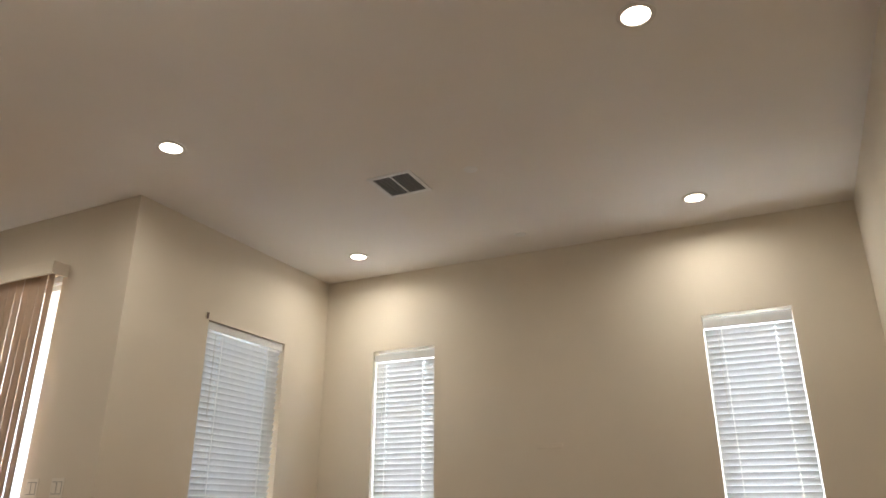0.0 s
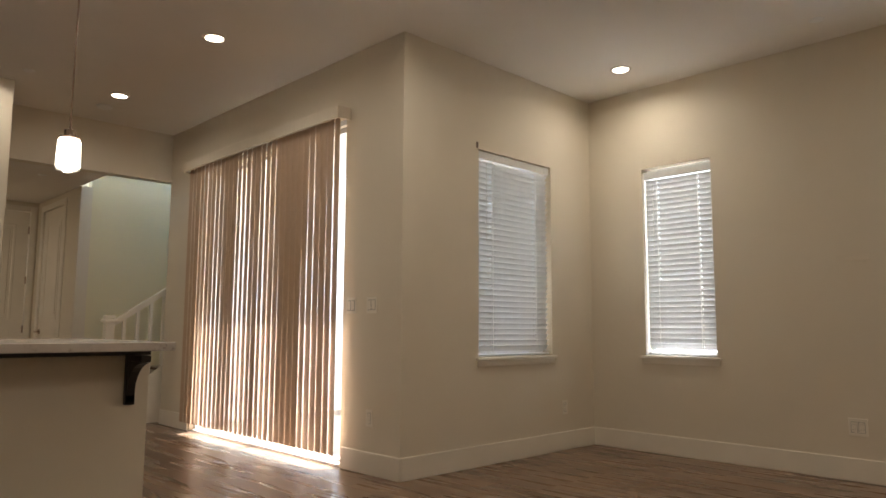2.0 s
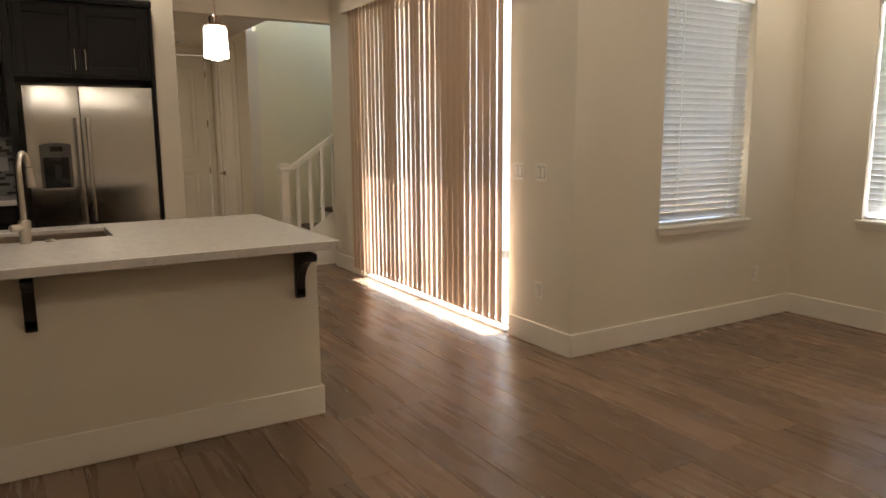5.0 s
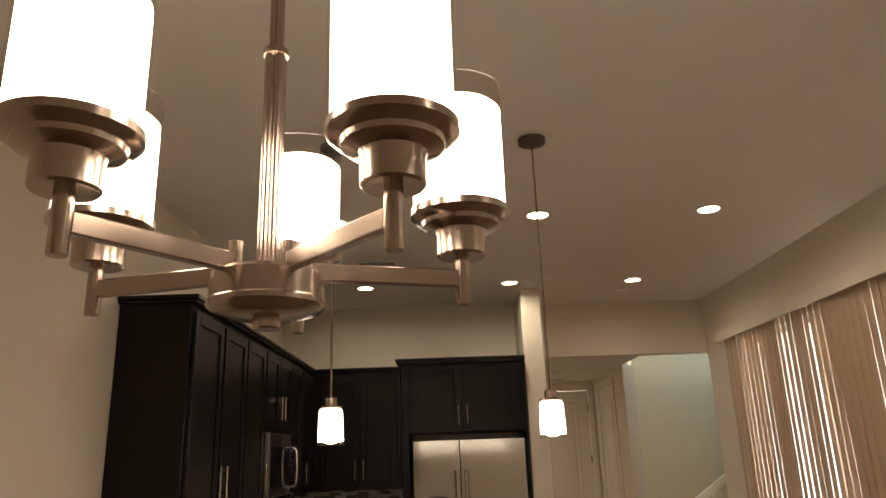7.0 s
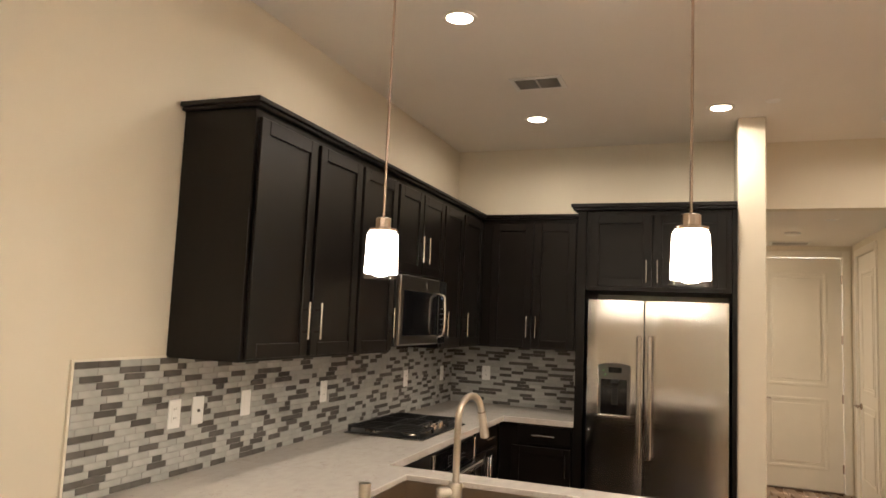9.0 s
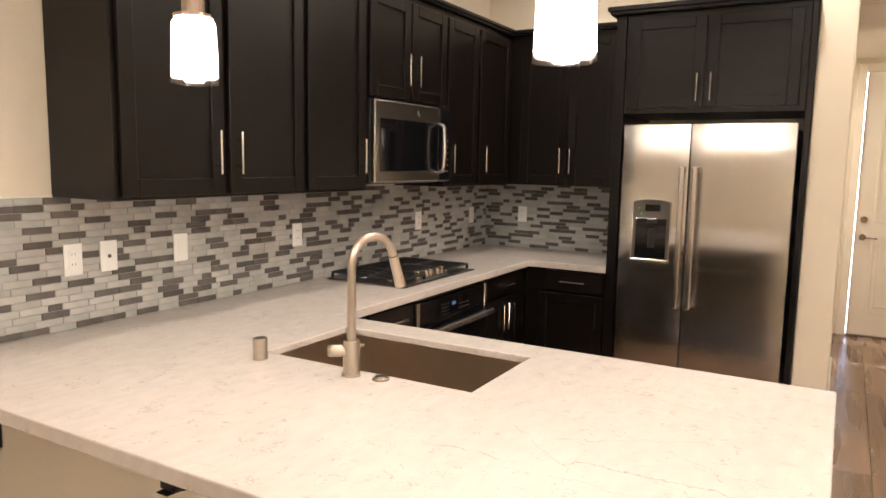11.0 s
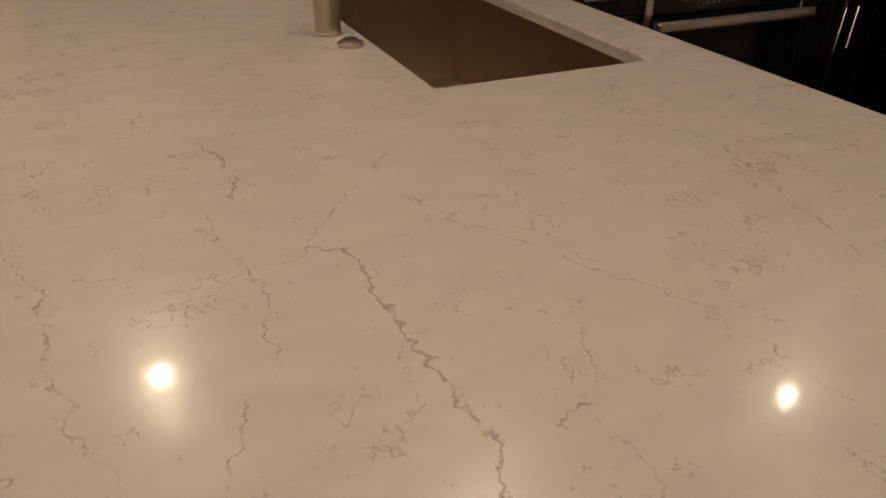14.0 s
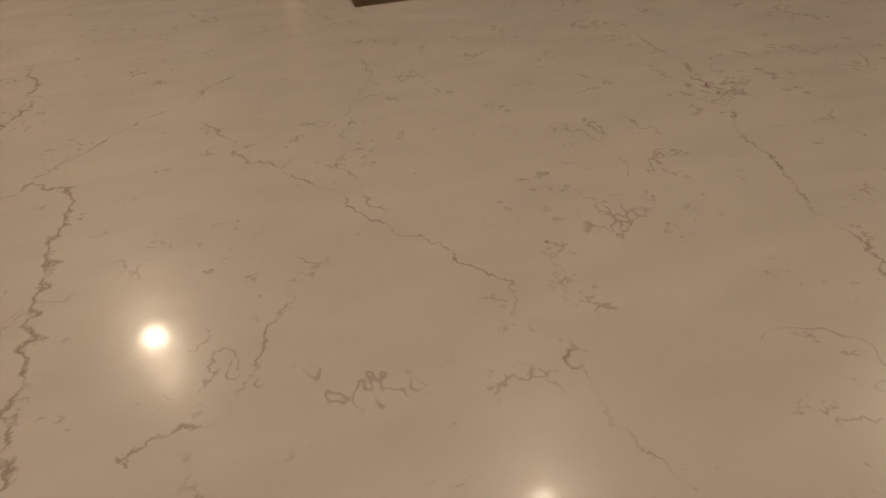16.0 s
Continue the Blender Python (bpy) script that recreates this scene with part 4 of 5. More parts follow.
for x, y, r in ((0.19, -1.85, 0.045), (0.42, -1.85, 0.04), (0.27, -1.615, 0.055), (0.19, -1.38, 0.04), (0.42, -1.38, 0.045)):
    bm = bmesh.new()
    lathe(bm, x, y, [(r * 1.25, CT + 0.0135), (r * 1.2, CT + 0.018), (r * 0.95, CT + 0.024), (0, CT + 0.024)], 24)
    bu = part("burner", bm, CHROME, ck, "bright burner base", smooth=True)
    bm = bmesh.new()
    lathe(bm, x, y, [(r * 0.8, CT + 0.0243), (r * 0.8, CT + 0.030), (0, CT + 0.032)], 24)
    part("burner_cap", bm, IRON, bu, smooth=True)
for k in range(5):
    y = -1.74 + k * 0.062
    bm = bmesh.new()
    lathe(bm, 0.475 + 0.01 * (k % 2), y, [(0.023, CT + 0.0135), (0.023, CT + 0.018), (0.019, CT + 0.020), (0.0175, CT + 0.047), (0.015, CT + 0.050), (0, CT + 0.050)], 20)
    part("knob", bm, CHROME, ck, "polished steel knob", smooth=True)

# microwave over the cooktop
mw = thing("microwave", (0.2, -1.64, 1.425), "stainless over-range microwave with black glass door", "microwave")
MX = 0.395
part("body", boxes((0.0115, MX - 0.03, -2.015, -1.27, 1.425, 1.833), bevel=0.003), BLACK, mw)
dr = part("door", boxes((MX - 0.029, MX, -2.015, -1.40, 1.43, 1.833), bevel=0.006), MICROWAVE_STEEL, mw, "brushed steel door frame")
part("window", boxes((MX + 0.0005, MX + 0.003, -1.975, -1.42, 1.485, 1.745), bevel=0.001), BLACK_GLASS, dr, "black glass door window")
bm = bmesh.new()
lathe(bm, 0, 0, [(0.016, 0), (0.016, 0.002), (0.0, 0.002)], 20)
bmesh.ops.transform(bm, matrix=Matrix.Translation((MX + 0.0005, -1.62, 1.785)) @ Matrix.Rotation(radians(90), 4, "Y"), verts=bm.verts)
part("badge", bm, GREY_PLASTIC, dr, "small round badge")
part("control_panel", boxes((MX - 0.029, MX, -1.396, -1.27, 1.43, 1.833), bevel=0.004), BLACK_GLASS, mw, "black glass control panel")
part("display", boxes((MX + 0.0005, MX + 0.0015, -1.365, -1.325, 1.715, 1.735)), DISPLAY, mw, "lit blue clock display")
for r_ in range(6):
    for c_ in range(3):
        part("key", boxes((MX + 0.0005, MX + 0.001, -1.365 + c_ * 0.026, -1.352 + c_ * 0.026, 1.48 + r_ * 0.034, 1.488 + r_ * 0.034)), DISPENSER, mw)
bm = bmesh.new()
pts = [(MX + 0.002, -1.425, 1.475), (MX + 0.04, -1.428, 1.49)] + [(MX + 0.046 + 0.006 * math.sin(math.pi * k / 8), -1.43, 1.50 + 0.22 * k / 8) for k in range(9)] + [(MX + 0.04, -1.428, 1.73), (MX + 0.002, -1.425, 1.745)]
tube(bm, pts, 0.011, 12)
part("handle", bm, CHROME, mw, "curved polished handle", smooth=True)
part("vent_grille", boxes(*[(0.06 + k * 0.03, 0.08 + k * 0.03, -1.95, -1.35, 1.419, 1.4245) for k in range(9)]), GREY_PLASTIC, mw)

# refrigerator
FX0, FX1, FS, FY, FZ = 1.243, 2.142, 1.616, -0.735, 1.768
fr = thing("refrigerator", (1.69, -0.4, 0), "side-by-side stainless steel refrigerator with water dispenser", "refrigerator")
part("body", boxes((FX0 + 0.006, FX1 - 0.006, FY + 0.085, -0.03, 0.03, 1.75), bevel=0.004), BLACK, fr)
part("kick_plate", boxes((FX0 + 0.01, FX1 - 0.01, FY + 0.06, FY + 0.084, 0.0, 0.11), bevel=0.002), BLACK, fr)


def curved_door(x0, x1, hole=None):
    """A slightly bowed steel door panel."""
    bm = bmesh.new()
    n = 10
    rows = []
    for k in range(n + 1):
        u = k / n
        x = x0 + (x1 - x0) * u
        bow = 0.010 * (1 - (2 * u - 1) ** 4)
        rows.append((x, FY + 0.010 - bow))
    zs = [0.12, FZ]
    front = [[bm.verts.new((x, y, z)) for z in zs] for x, y in rows]
    back = [[bm.verts.new((x, FY + 0.08, z)) for z in zs] for x, y in rows]
    for a, b in zip(front, front[1:]):
        bm.faces.new((a[0], b[0], b[1], a[1]))
    for a, b in zip(back, back[1:]):
        bm.faces.new((a[1], b[1], b[0], a[0]))
    for g, h in ((front[0], back[0]), (front[-1], back[-1])):
        bm.faces.new((g[0], g[1], h[1], h[0]))
    for z in (0, 1):
        for a, b, c, d in zip(front, front[1:], back[1:], back):
            bm.faces.new((a[z], b[z], c[z], d[z]))
    return bm


dl_ = part("freezer_door", curved_door(FX0, FS - 0.004), FRIDGE_STEEL, fr, "brushed steel freezer door", smooth=True)
dr_ = part("fresh_food_door", curved_door(FS + 0.004, FX1), FRIDGE_STEEL, fr, "brushed steel refrigerator door", smooth=True)
for d, x in ((dl_, FS - 0.026), (dr_, FS + 0.042)):
    bm = bmesh.new()
    box(bm, x - 0.014, x + 0.014, FY - 0.062, FY - 0.042, 0.735, 1.535, bevel=0.006, seg=2)
    for z in (0.755, 1.515):
        box(bm, x - 0.011, x + 0.011, FY - 0.043, FY + 0.004, z - 0.016, z + 0.016, bevel=0.003)
    part("handle", bm, STEEL, d, "long flat steel handle")
DX0, DX1, DZ0, DZ1 = 1.319, 1.532, 0.988, 1.345
bm = bmesh.new()
outline = [(DX0, 0, DZ0), (DX1, 0, DZ0)] + [((DX0 + DX1) / 2 + (DX1 - DX0) / 2 * math.cos(math.pi * k / 10), 0, DZ1 - 0.022 + 0.022 * math.sin(math.pi * k / 10)) for k in range(11)]
prism(bm, [(x, FY - 0.006, z) for x, y, z in outline], (0, 0.010, 0))
di = part("dispenser", bm, DISPENSER, fr, "dark arched water dispenser")
bm = bmesh.new()
tube(bm, [(x, FY - 0.006, z) for x, y, z in outline[1:]] + [(DX0, FY - 0.006, DZ0)], 0.0028, 8)
part("rim", bm, CHROME, di, "thin chrome rim", smooth=True)
part("tray", boxes((DX0, DX1, FY - 0.022, FY - 0.003, DZ0 - 0.004, DZ0 + 0.014), bevel=0.004), CHROME, di, "chrome drip tray lip")
part("screen", boxes((1.39, 1.475, FY - 0.0078, FY - 0.0062, DZ1 - 0.066, DZ1 - 0.030)), BLACK_GLASS, di)
part("well", boxes((DX0 + 0.02, DX1 - 0.02, FY - 0.0072, FY - 0.0062, DZ0 + 0.016, DZ1 - 0.11), bevel=0.0004), BLACK_GLASS, di, "black dispenser well")
part("spout", boxes((1.405, 1.458, FY - 0.020, FY - 0.0074, DZ1 - 0.135, DZ1 - 0.108), bevel=0.004), BLACK, di)
part("paddle", boxes((1.412, 1.452, FY - 0.013, FY - 0.0074, DZ0 + 0.08, DZ0 + 0.19), bevel=0.003), BLACK, di)
part("indicator", boxes((1.352, 1.357, FY - 0.0075, FY - 0.0062, DZ1 - 0.055, DZ1 - 0.050), (1.366, 1.371, FY - 0.0075, FY - 0.0062, DZ1 - 0.085, DZ1 - 0.080)), GREEN_LED, di, "green indicator lights")
bm = bmesh.new()
lathe(bm, 0, 0, [(0.021, 0), (0.021, 0.002), (0.0, 0.002)], 24)
bmesh.ops.transform(bm, matrix=Matrix.Translation((2.032, FY - 0.0005, 1.700)) @ Matrix.Rotation(radians(90), 4, "X"), verts=bm.verts)
part("badge", bm, STEEL, dr_, "round grey badge")

# peninsula
pn = thing("peninsula_wall", (1.2, -3.6, 0), "beige half wall carrying the breakfast bar", "half wall", kind="structure")
part("wall", boxes((0.0015, 2.385, -3.66, -3.54, 0, CT - 0.042), (2.30, 2.385, -3.54, -2.64, 0, CT - 0.042)), WALL, pn)
part("baseboard", boxes((0.0015, 2.385 + T, -3.66 - T, -3.661, 0, BB), (2.386, 2.385 + T, -3.66, -2.64, 0, BB), bevel=0.004), TRIM, pn, "off-white baseboard")
part("support_strip", boxes((0.05, 2.34, -3.79, -3.662, CT - 0.062, CT - 0.043), bevel=0.002), BRACKET, pn, "dark support board under the overhang")
sb = thing("sink_cabinet", (1.4, -2.9, 0), "espresso base cabinets of the peninsula facing the cooking side", "cabinet")
part("body", boxes((0.60, 0.77, -3.53, -2.645, 0.1, CT - 0.043), (1.60, 2.29, -3.53, -2.645, 0.1, CT - 0.043), (0.77, 1.60, -3.53, -2.645, 0.1, 0.6), (0.60, 2.29, -3.53, -2.70, 0, 0.1)), ESPRESSO, sb)
for k in range(4):
    a = 0.66 + k * 0.405
    bm = bmesh.new()
    box(bm, a, a + 0.395, -2.644, -2.625, 0.115, 0.72, bevel=0.003)
    part("door", bm, ESPRESSO, sb)


def bracket(x):
    b = thing("bar_bracket", (x, -3.66, 0.62), "dark stained wooden bracket under the bar overhang", "bracket", "bar brackets")
    w = 0.045
    part("leg", boxes((x - w / 2, x + w / 2, -3.692, -3.661, 0.615, CT - 0.063), bevel=0.003), BRACKET, b)
    part("arm", boxes((x - w / 2, x + w / 2, -3.865, -3.693, CT - 0.093, CT - 0.063), bevel=0.003), BRACKET, b)
    bm = bmesh.new()
    out = [(x - w / 2 + 0.004, -3.6935, 0.63)]
    for k in range(9):
        a = math.pi / 2 * k / 8
        out.append((x - w / 2 + 0.004, -3.6935 - 0.185 * (1 - math.cos(a)) , 0.66 + 0.16 * math.sin(a)))
    out.append((x - w / 2 + 0.004, -3.6935, CT - 0.0935))
    prism(bm, out, (w - 0.008, 0, 0))
    part("gusset", bm, BRACKET, b)
    return b


br = bracket(0.11)
for x in (1.165, 2.29):
    copy_thing(br, pose(x, -3.66, 0.62))

# ---- lights ----


def downlight(x, y):
    d = thing("downlight", (x, y, CEIL - 0.02), "round recessed ceiling downlight, lit, with white trim", "ceiling light", "recessed downlights")
    bm = bmesh.new()
    lathe(bm, x, y, [(0.062, CEIL - 0.004), (0.066, CEIL - 0.008), (0.084, CEIL - 0.005), (0.086, CEIL - 0.0008), (0.062, CEIL - 0.0008)], 32)
    part("trim_ring", bm, CEIL_GREY, d, smooth=True)
    bm = bmesh.new()
    lathe(bm, x, y, [(0.0615, CEIL - 0.0055), (0.0615, CEIL - 0.002)], 32)
    part("lens", bm, CAN_GLOW, d, "glowing lens")
    return d


SPOTS = [(0.885, -2.59), (2.115, -2.605), (3.15, -2.605), (0.872, -0.855), (2.085, -0.872), (3.135, -0.825), (5.72, -4.31), (3.635, -4.33), (5.73, -7.02), (3.65, -7.05)]
first = downlight(*SPOTS[0])
for x, y in SPOTS[1:]:
    copy_thing(first, pose(x, y, CEIL - 0.02))
for x, y in SPOTS:
    ld = bpy.data.lights.new("downlight_beam", "AREA")
    ld.shape, ld.size, ld.energy, ld.color = "DISK", 0.04, KITCHEN_W if x < 3.2 else LIVING_W, WARM
    ld.spread = radians(166)
    lo = new("downlight_beam", ld)
    lo.location = (x, y, CEIL - 0.012)


def pendant(x, y):
    p = thing("pendant_light", (x, y, 1.707), "small pendant with glowing glass shade on a nickel stem", "pendant light", "bar pendants")
    bm = bmesh.new()
    lathe(bm, x, y, [(0.0, CEIL - 0.030), (0.045, CEIL - 0.030), (0.062, CEIL - 0.022), (0.064, CEIL - 0.0008)], 28)
    part("canopy", bm, BRONZE, p, smooth=True)
    bm = bmesh.new()
    rod(bm, (x, y, 1.897), (x, y, CEIL - 0.031), 0.0045, seg=10)
    part("stem", bm, NICKEL, p, smooth=True)
    bm = bmesh.new()
    lathe(bm, x, y, [(0.0, 1.854), (0.045, 1.854), (0.046, 1.862), (0.026, 1.866), (0.026, 1.894), (0.020, 1.898), (0.0, 1.898)], 24)
    part("cap", bm, NICKEL, p, smooth=True)
    bm = bmesh.new()
    lathe(bm, x, y, [(0.0, 1.721), (0.049, 1.721), (0.0525, 1.724), (0.0485, 1.842), (0.044, 1.85), (0.0, 1.851)], 32)
    part("diffuser", bm, PENDANT_GLOW, p, "white glowing inner glass", smooth=True)
    bm = bmesh.new()
    lathe(bm, x, y, [(0.0, 1.7155), (0.018, 1.7155), (0.024, 1.7195), (0.0, 1.7198)], 20)
    part("bulb", bm, BULB_GLOW, p, "bright bulb under the glass", smooth=True)
    bm = bmesh.new()
    lathe(bm, x, y, [(0.0562, 1.706), (0.0518, 1.844), (0.048, 1.853)], 32)
    for f in [f for f in bm.faces if len(f.verts) > 4]:
        bm.faces.remove(f)
    bm.normal_update()
    bmesh.ops.solidify(bm, geom=bm.faces[:], thickness=0.0016)
    g = part("shade", bm, SHADE_CLEAR, p, "clear outer glass", smooth=True)
    g.visible_shadow = False
    return p


# Unseen downlight around the corner, added to light the hall.
HALL_UNSEEN_SPOT = (1.6, 1.85)
copy_thing(first, pose(*HALL_UNSEEN_SPOT, HALL - 0.02))
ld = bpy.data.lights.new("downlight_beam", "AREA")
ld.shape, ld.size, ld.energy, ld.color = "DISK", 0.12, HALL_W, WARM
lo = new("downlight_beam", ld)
lo.location = (*HALL_UNSEEN_SPOT, HALL - 0.012)
p1 = pendant(1.05, -3.66)
copy_thing(p1, pose(1.958, -3.67, 1.707))

# chandelier
HX, HY, HZ = 1.349, -5.908, 1.783
ch = thing("chandelier", (HX, HY, HZ), "five-arm brushed nickel chandelier with cylinder glass shades, lit", "chandelier")
bm = bmesh.new()
lathe(bm, HX, HY, [(0.0, HZ), (0.013, HZ), (0.0145, HZ + 0.002), (0.0145, HZ + 0.011), (0.0377, HZ + 0.013), (0.0555, HZ + 0.018), (0.0611, HZ + 0.023), (0.0611, HZ + 0.028), (0.0594, HZ + 0.030), (0.0594, HZ + 0.055), (0.0555, HZ + 0.059), (0.0, HZ + 0.059)], 48)
part("hub", bm, NICKEL, ch, smooth=True)


def fluted(bm, x, y, r, z0, z1, seg=48):
    """A four-lobed bar."""
    out = []
    for k in range(seg):
        t = 2 * math.pi * k / seg
        q = r * (0.72 + 0.28 * abs(math.cos(2 * t)) ** 0.7)
        out.append((x + q * math.cos(t + math.pi / 4), y + q * math.sin(t + math.pi / 4), z0))
    return prism(bm, out, (0, 0, z1 - z0))


bm = bmesh.new()
fluted(bm, HX, HY, 0.0132, HZ + 0.059, 2.102)
part("stem", bm, NICKEL, ch, "fluted lower stem", smooth=True)
bm = bmesh.new()
lathe(bm, HX, HY, [(0.0, 2.1022), (0.0142, 2.1022), (0.0142, 2.11), (0.0, 2.11)], 24)
part("collar", bm, NICKEL, ch, smooth=True)
bm = bmesh.new()
fluted(bm, HX, HY, 0.0088, 2.1102, CEIL - 0.03, 32)
part("upper_stem", bm, NICKEL, ch, smooth=True)
bm = bmesh.new()
lathe(bm, HX, HY, [(0.0, CEIL - 0.04), (0.03, CEIL - 0.04), (0.065, CEIL - 0.028), (0.068, CEIL - 0.0008)], 28)
part("canopy", bm, NICKEL, ch, smooth=True)
AR = 0.217
for k in range(5):
    a = radians((17.7, 93.5, 165.3, 235.0, 312.0)[k])
    c, s = math.cos(a), math.sin(a)
    ax, ay = HX + AR * c, HY + AR * s
    turn = Matrix.Translation((HX, HY, 0)) @ Matrix.Rotation(a, 4, "Z")
    bm = boxes((0.044, AR - 0.006, -0.0055, 0.0055, 1.836, 1.856), bevel=0.0015)
    bmesh.ops.transform(bm, matrix=turn, verts=bm.verts)
    rod(bm, turn @ Vector((0.043, 0, HZ + 0.0595)), turn @ Vector((0.043, 0, HZ + 0.085)), 0.0075, seg=16)
    arm = part("arm", bm, NICKEL, ch, smooth=True)
    bm = bmesh.new()
    lathe(bm, ax, ay, [(0.0, 1.8165), (0.0078, 1.8165), (0.0085, 1.818), (0.0085, 1.875), (0.0, 1.875)], 24)
    part("post", bm, NICKEL, arm, smooth=True)
    bm = bmesh.new()
    lathe(bm, ax, ay, [(0.0, 1.8715), (0.0267, 1.8715), (0.0286, 1.874), (0.0286, 1.897), (0.0305, 1.902), (0.0447, 1.908), (0.0463, 1.913), (0.0545, 1.916), (0.0583, 1.92), (0.0583, 1.928), (0.0, 1.929)], 48)
    part("cup", bm, NICKEL, arm, smooth=True)
    bm = bmesh.new()
    lathe(bm, ax, ay, [(0.0, 1.9295), (0.0542, 1.9295), (0.0542, 2.054), (0.0501, 2.058), (0.0, 2.058)], 40)
    part("diffuser", bm, CHAND_GLOW, arm, "white glowing inner glass", smooth=True)
    bm = bmesh.new()
    lathe(bm, ax, ay, [(0.0572, 1.9295), (0.0572, 2.084)], 48)
    for f in [f for f in bm.faces if len(f.verts) > 4]:
        bm.faces.remove(f)
    bm.normal_update()
    bmesh.ops.solidify(bm, geom=bm.faces[:], thickness=0.002)
    g = part("shade", bm, SHADE_CLEAR, arm, "clear outer glass cylinder", smooth=True)
    g.visible_shadow = False

# ---- ceiling and wall fittings ----


def register(x0, x1, y0, y1, split_axis, top=CEIL):
    v = thing("ceiling_vent", ((x0 + x1) / 2, (y0 + y1) / 2, top - 0.01), "white louvred air register in the ceiling", "air vent", "ceiling registers")
    b = 0.03
    z0, z1 = top - 0.009, top - 0.0008
    part("frame", boxes((x0, x0 + b, y0, y1, z0, z1), (x1 - b, x1, y0, y1, z0, z1), (x0 + b, x1 - b, y0, y0 + b, z0, z1), (x0 + b, x1 - b, y1 - b, y1, z0, z1),
                        ((x0 + x1) / 2 - 0.006, (x0 + x1) / 2 + 0.006, y0 + b, y1 - b, z0, z1) if split_axis == "x" else (x0 + b, x1 - b, (y0 + y1) / 2 - 0.006, (y0 + y1) / 2 + 0.006, z0, z1), bevel=0.002), WHITE_PLASTIC, v)
    # Flat dark sheet: the duct's shade behind the louvres, put into colour.
    part("backing", boxes((x0 + b, x1 - b, y0 + b, y1 - b, top - 0.003, top - 0.001)), VENT_SHADE, v)
    n = 9
    for k in range(n):
        y = y0 + b + (y1 - y0 - 2 * b) * (k + 0.5) / n
        bm = bmesh.new()
        box(bm, x0 + b, x1 - b, -0.005, 0.005, -0.0005, 0.0005)
        bmesh.ops.rotate(bm, verts=bm.verts, matrix=Matrix.Rotation(radians(50), 3, "X"), cent=(0, 0, 0))
        bmesh.ops.translate(bm, verts=bm.verts, vec=(0, y, top - 0.0075))
        part("louvre", bm, LOUVRE, v)


register(4.50, 4.82, -5.465, -5.145, "y")
register(0.888, 1.203, -1.71, -1.49, "x")
register(2.62, 3.0, 2.2, 2.42, "x", HALL)


def disc(name, x, y, r, h, label, category, z=CEIL):
    bm = bmesh.new()
    lathe(bm, x, y, [(0.0, z - h), (r * 0.55, z - h), (r * 0.9, z - h * 0.7), (r, z - h * 0.3), (r, z - 0.0008)], 28)
    solid(name, bm, WHITE_PLASTIC, (x, y, z), label, category, smooth=True)


for x, y in ((4.67, -5.81), (5.845, -5.71), (0.702, -3.367), (2.385, -0.95)):
    disc("sprinkler_cover", x, y, 0.045, 0.008, "flat white fire sprinkler cover on the ceiling", "sprinkler cover")
disc("smoke_detector", 3.145, -0.42, 0.07, 0.03, "round white smoke detector on the ceiling", "smoke detector")
disc("smoke_detector", 1.28, -3.43, 0.085, 0.034, "round white smoke alarm above the bar", "smoke detector")
disc("smoke_detector", 2.75, 1.5, 0.07, 0.03, "round white smoke detector on the hall ceiling", "smoke detector", HALL)
disc("sprinkler_cover", 2.95, 0.7, 0.045, 0.008, "flat white fire sprinkler cover on the hall ceiling", "sprinkler cover", HALL)


def plate(kind, axis, face, out, u, z, gangs=1, devices="outlet", mat_=None):
    """A wall plate with its outlets or rocker switches; out: +1 or -1, the way it faces along the axis."""
    w, h = (0.07 if gangs == 1 else 0.115), 0.115
    P = (lambda uu, d, zz: (face + out * d, uu, zz)) if axis == "x" else (lambda uu, d, zz: (uu, face + out * d, zz))

    def bx(u0, u1, d0, d1, z0, z1, bevel=0.0):
        p, q = P(u0, d0, z0), P(u1, d1, z1)
        return boxes((min(p[0], q[0]), max(p[0], q[0]), min(p[1], q[1]), max(p[1], q[1]), z0, z1), bevel=bevel)

    words = {"outlet": "white duplex outlet plate on the wall", "switch": "white rocker switch plate on the wall", "blank": "white cable plate on the wall"}
    plastic = mat_ or PLATE_WHITE
    t = thing(kind, P(u, 0, z), words[devices], "outlet" if devices != "switch" else "switch", "wall plates")
    part("plate", bx(u - w / 2, u + w / 2, 0.0006, 0.006, z - h / 2, z + h / 2, 0.002), plastic, t)
    for g in range(gangs):
        c = u + (g - (gangs - 1) / 2) * 0.046
        if mat_:
            # Grey slab, slightly proud, painting the shaded gap around each device.
            part("recess", bx(c - 0.0195, c + 0.0195, 0.0058, 0.0064, z - 0.036, z + 0.036), GREY_PLASTIC, t)
        if devices == "switch":
            part("rocker", bx(c - 0.017, c + 0.017, 0.0066, 0.0085, z - 0.033, z + 0.033, 0.001), plastic, t)
        elif devices == "outlet":
            part("receptacle", bx(c - 0.017, c + 0.017, 0.0066, 0.0075, z - 0.034, z + 0.034, 0.001), plastic, t)
            for dz in (-0.02, 0.016):
                for du in (-0.006, 0.006):
                    part("slot", bx(c + du - 0.001, c + du + 0.001, 0.0076, 0.0079, z + dz, z + dz + 0.008), BLACK, t)
        else:
            part("jack", bx(c - 0.006, c + 0.006, 0.0061, 0.012, z - 0.006, z + 0.006, 0.001), GREY_PLASTIC, t)
    return t


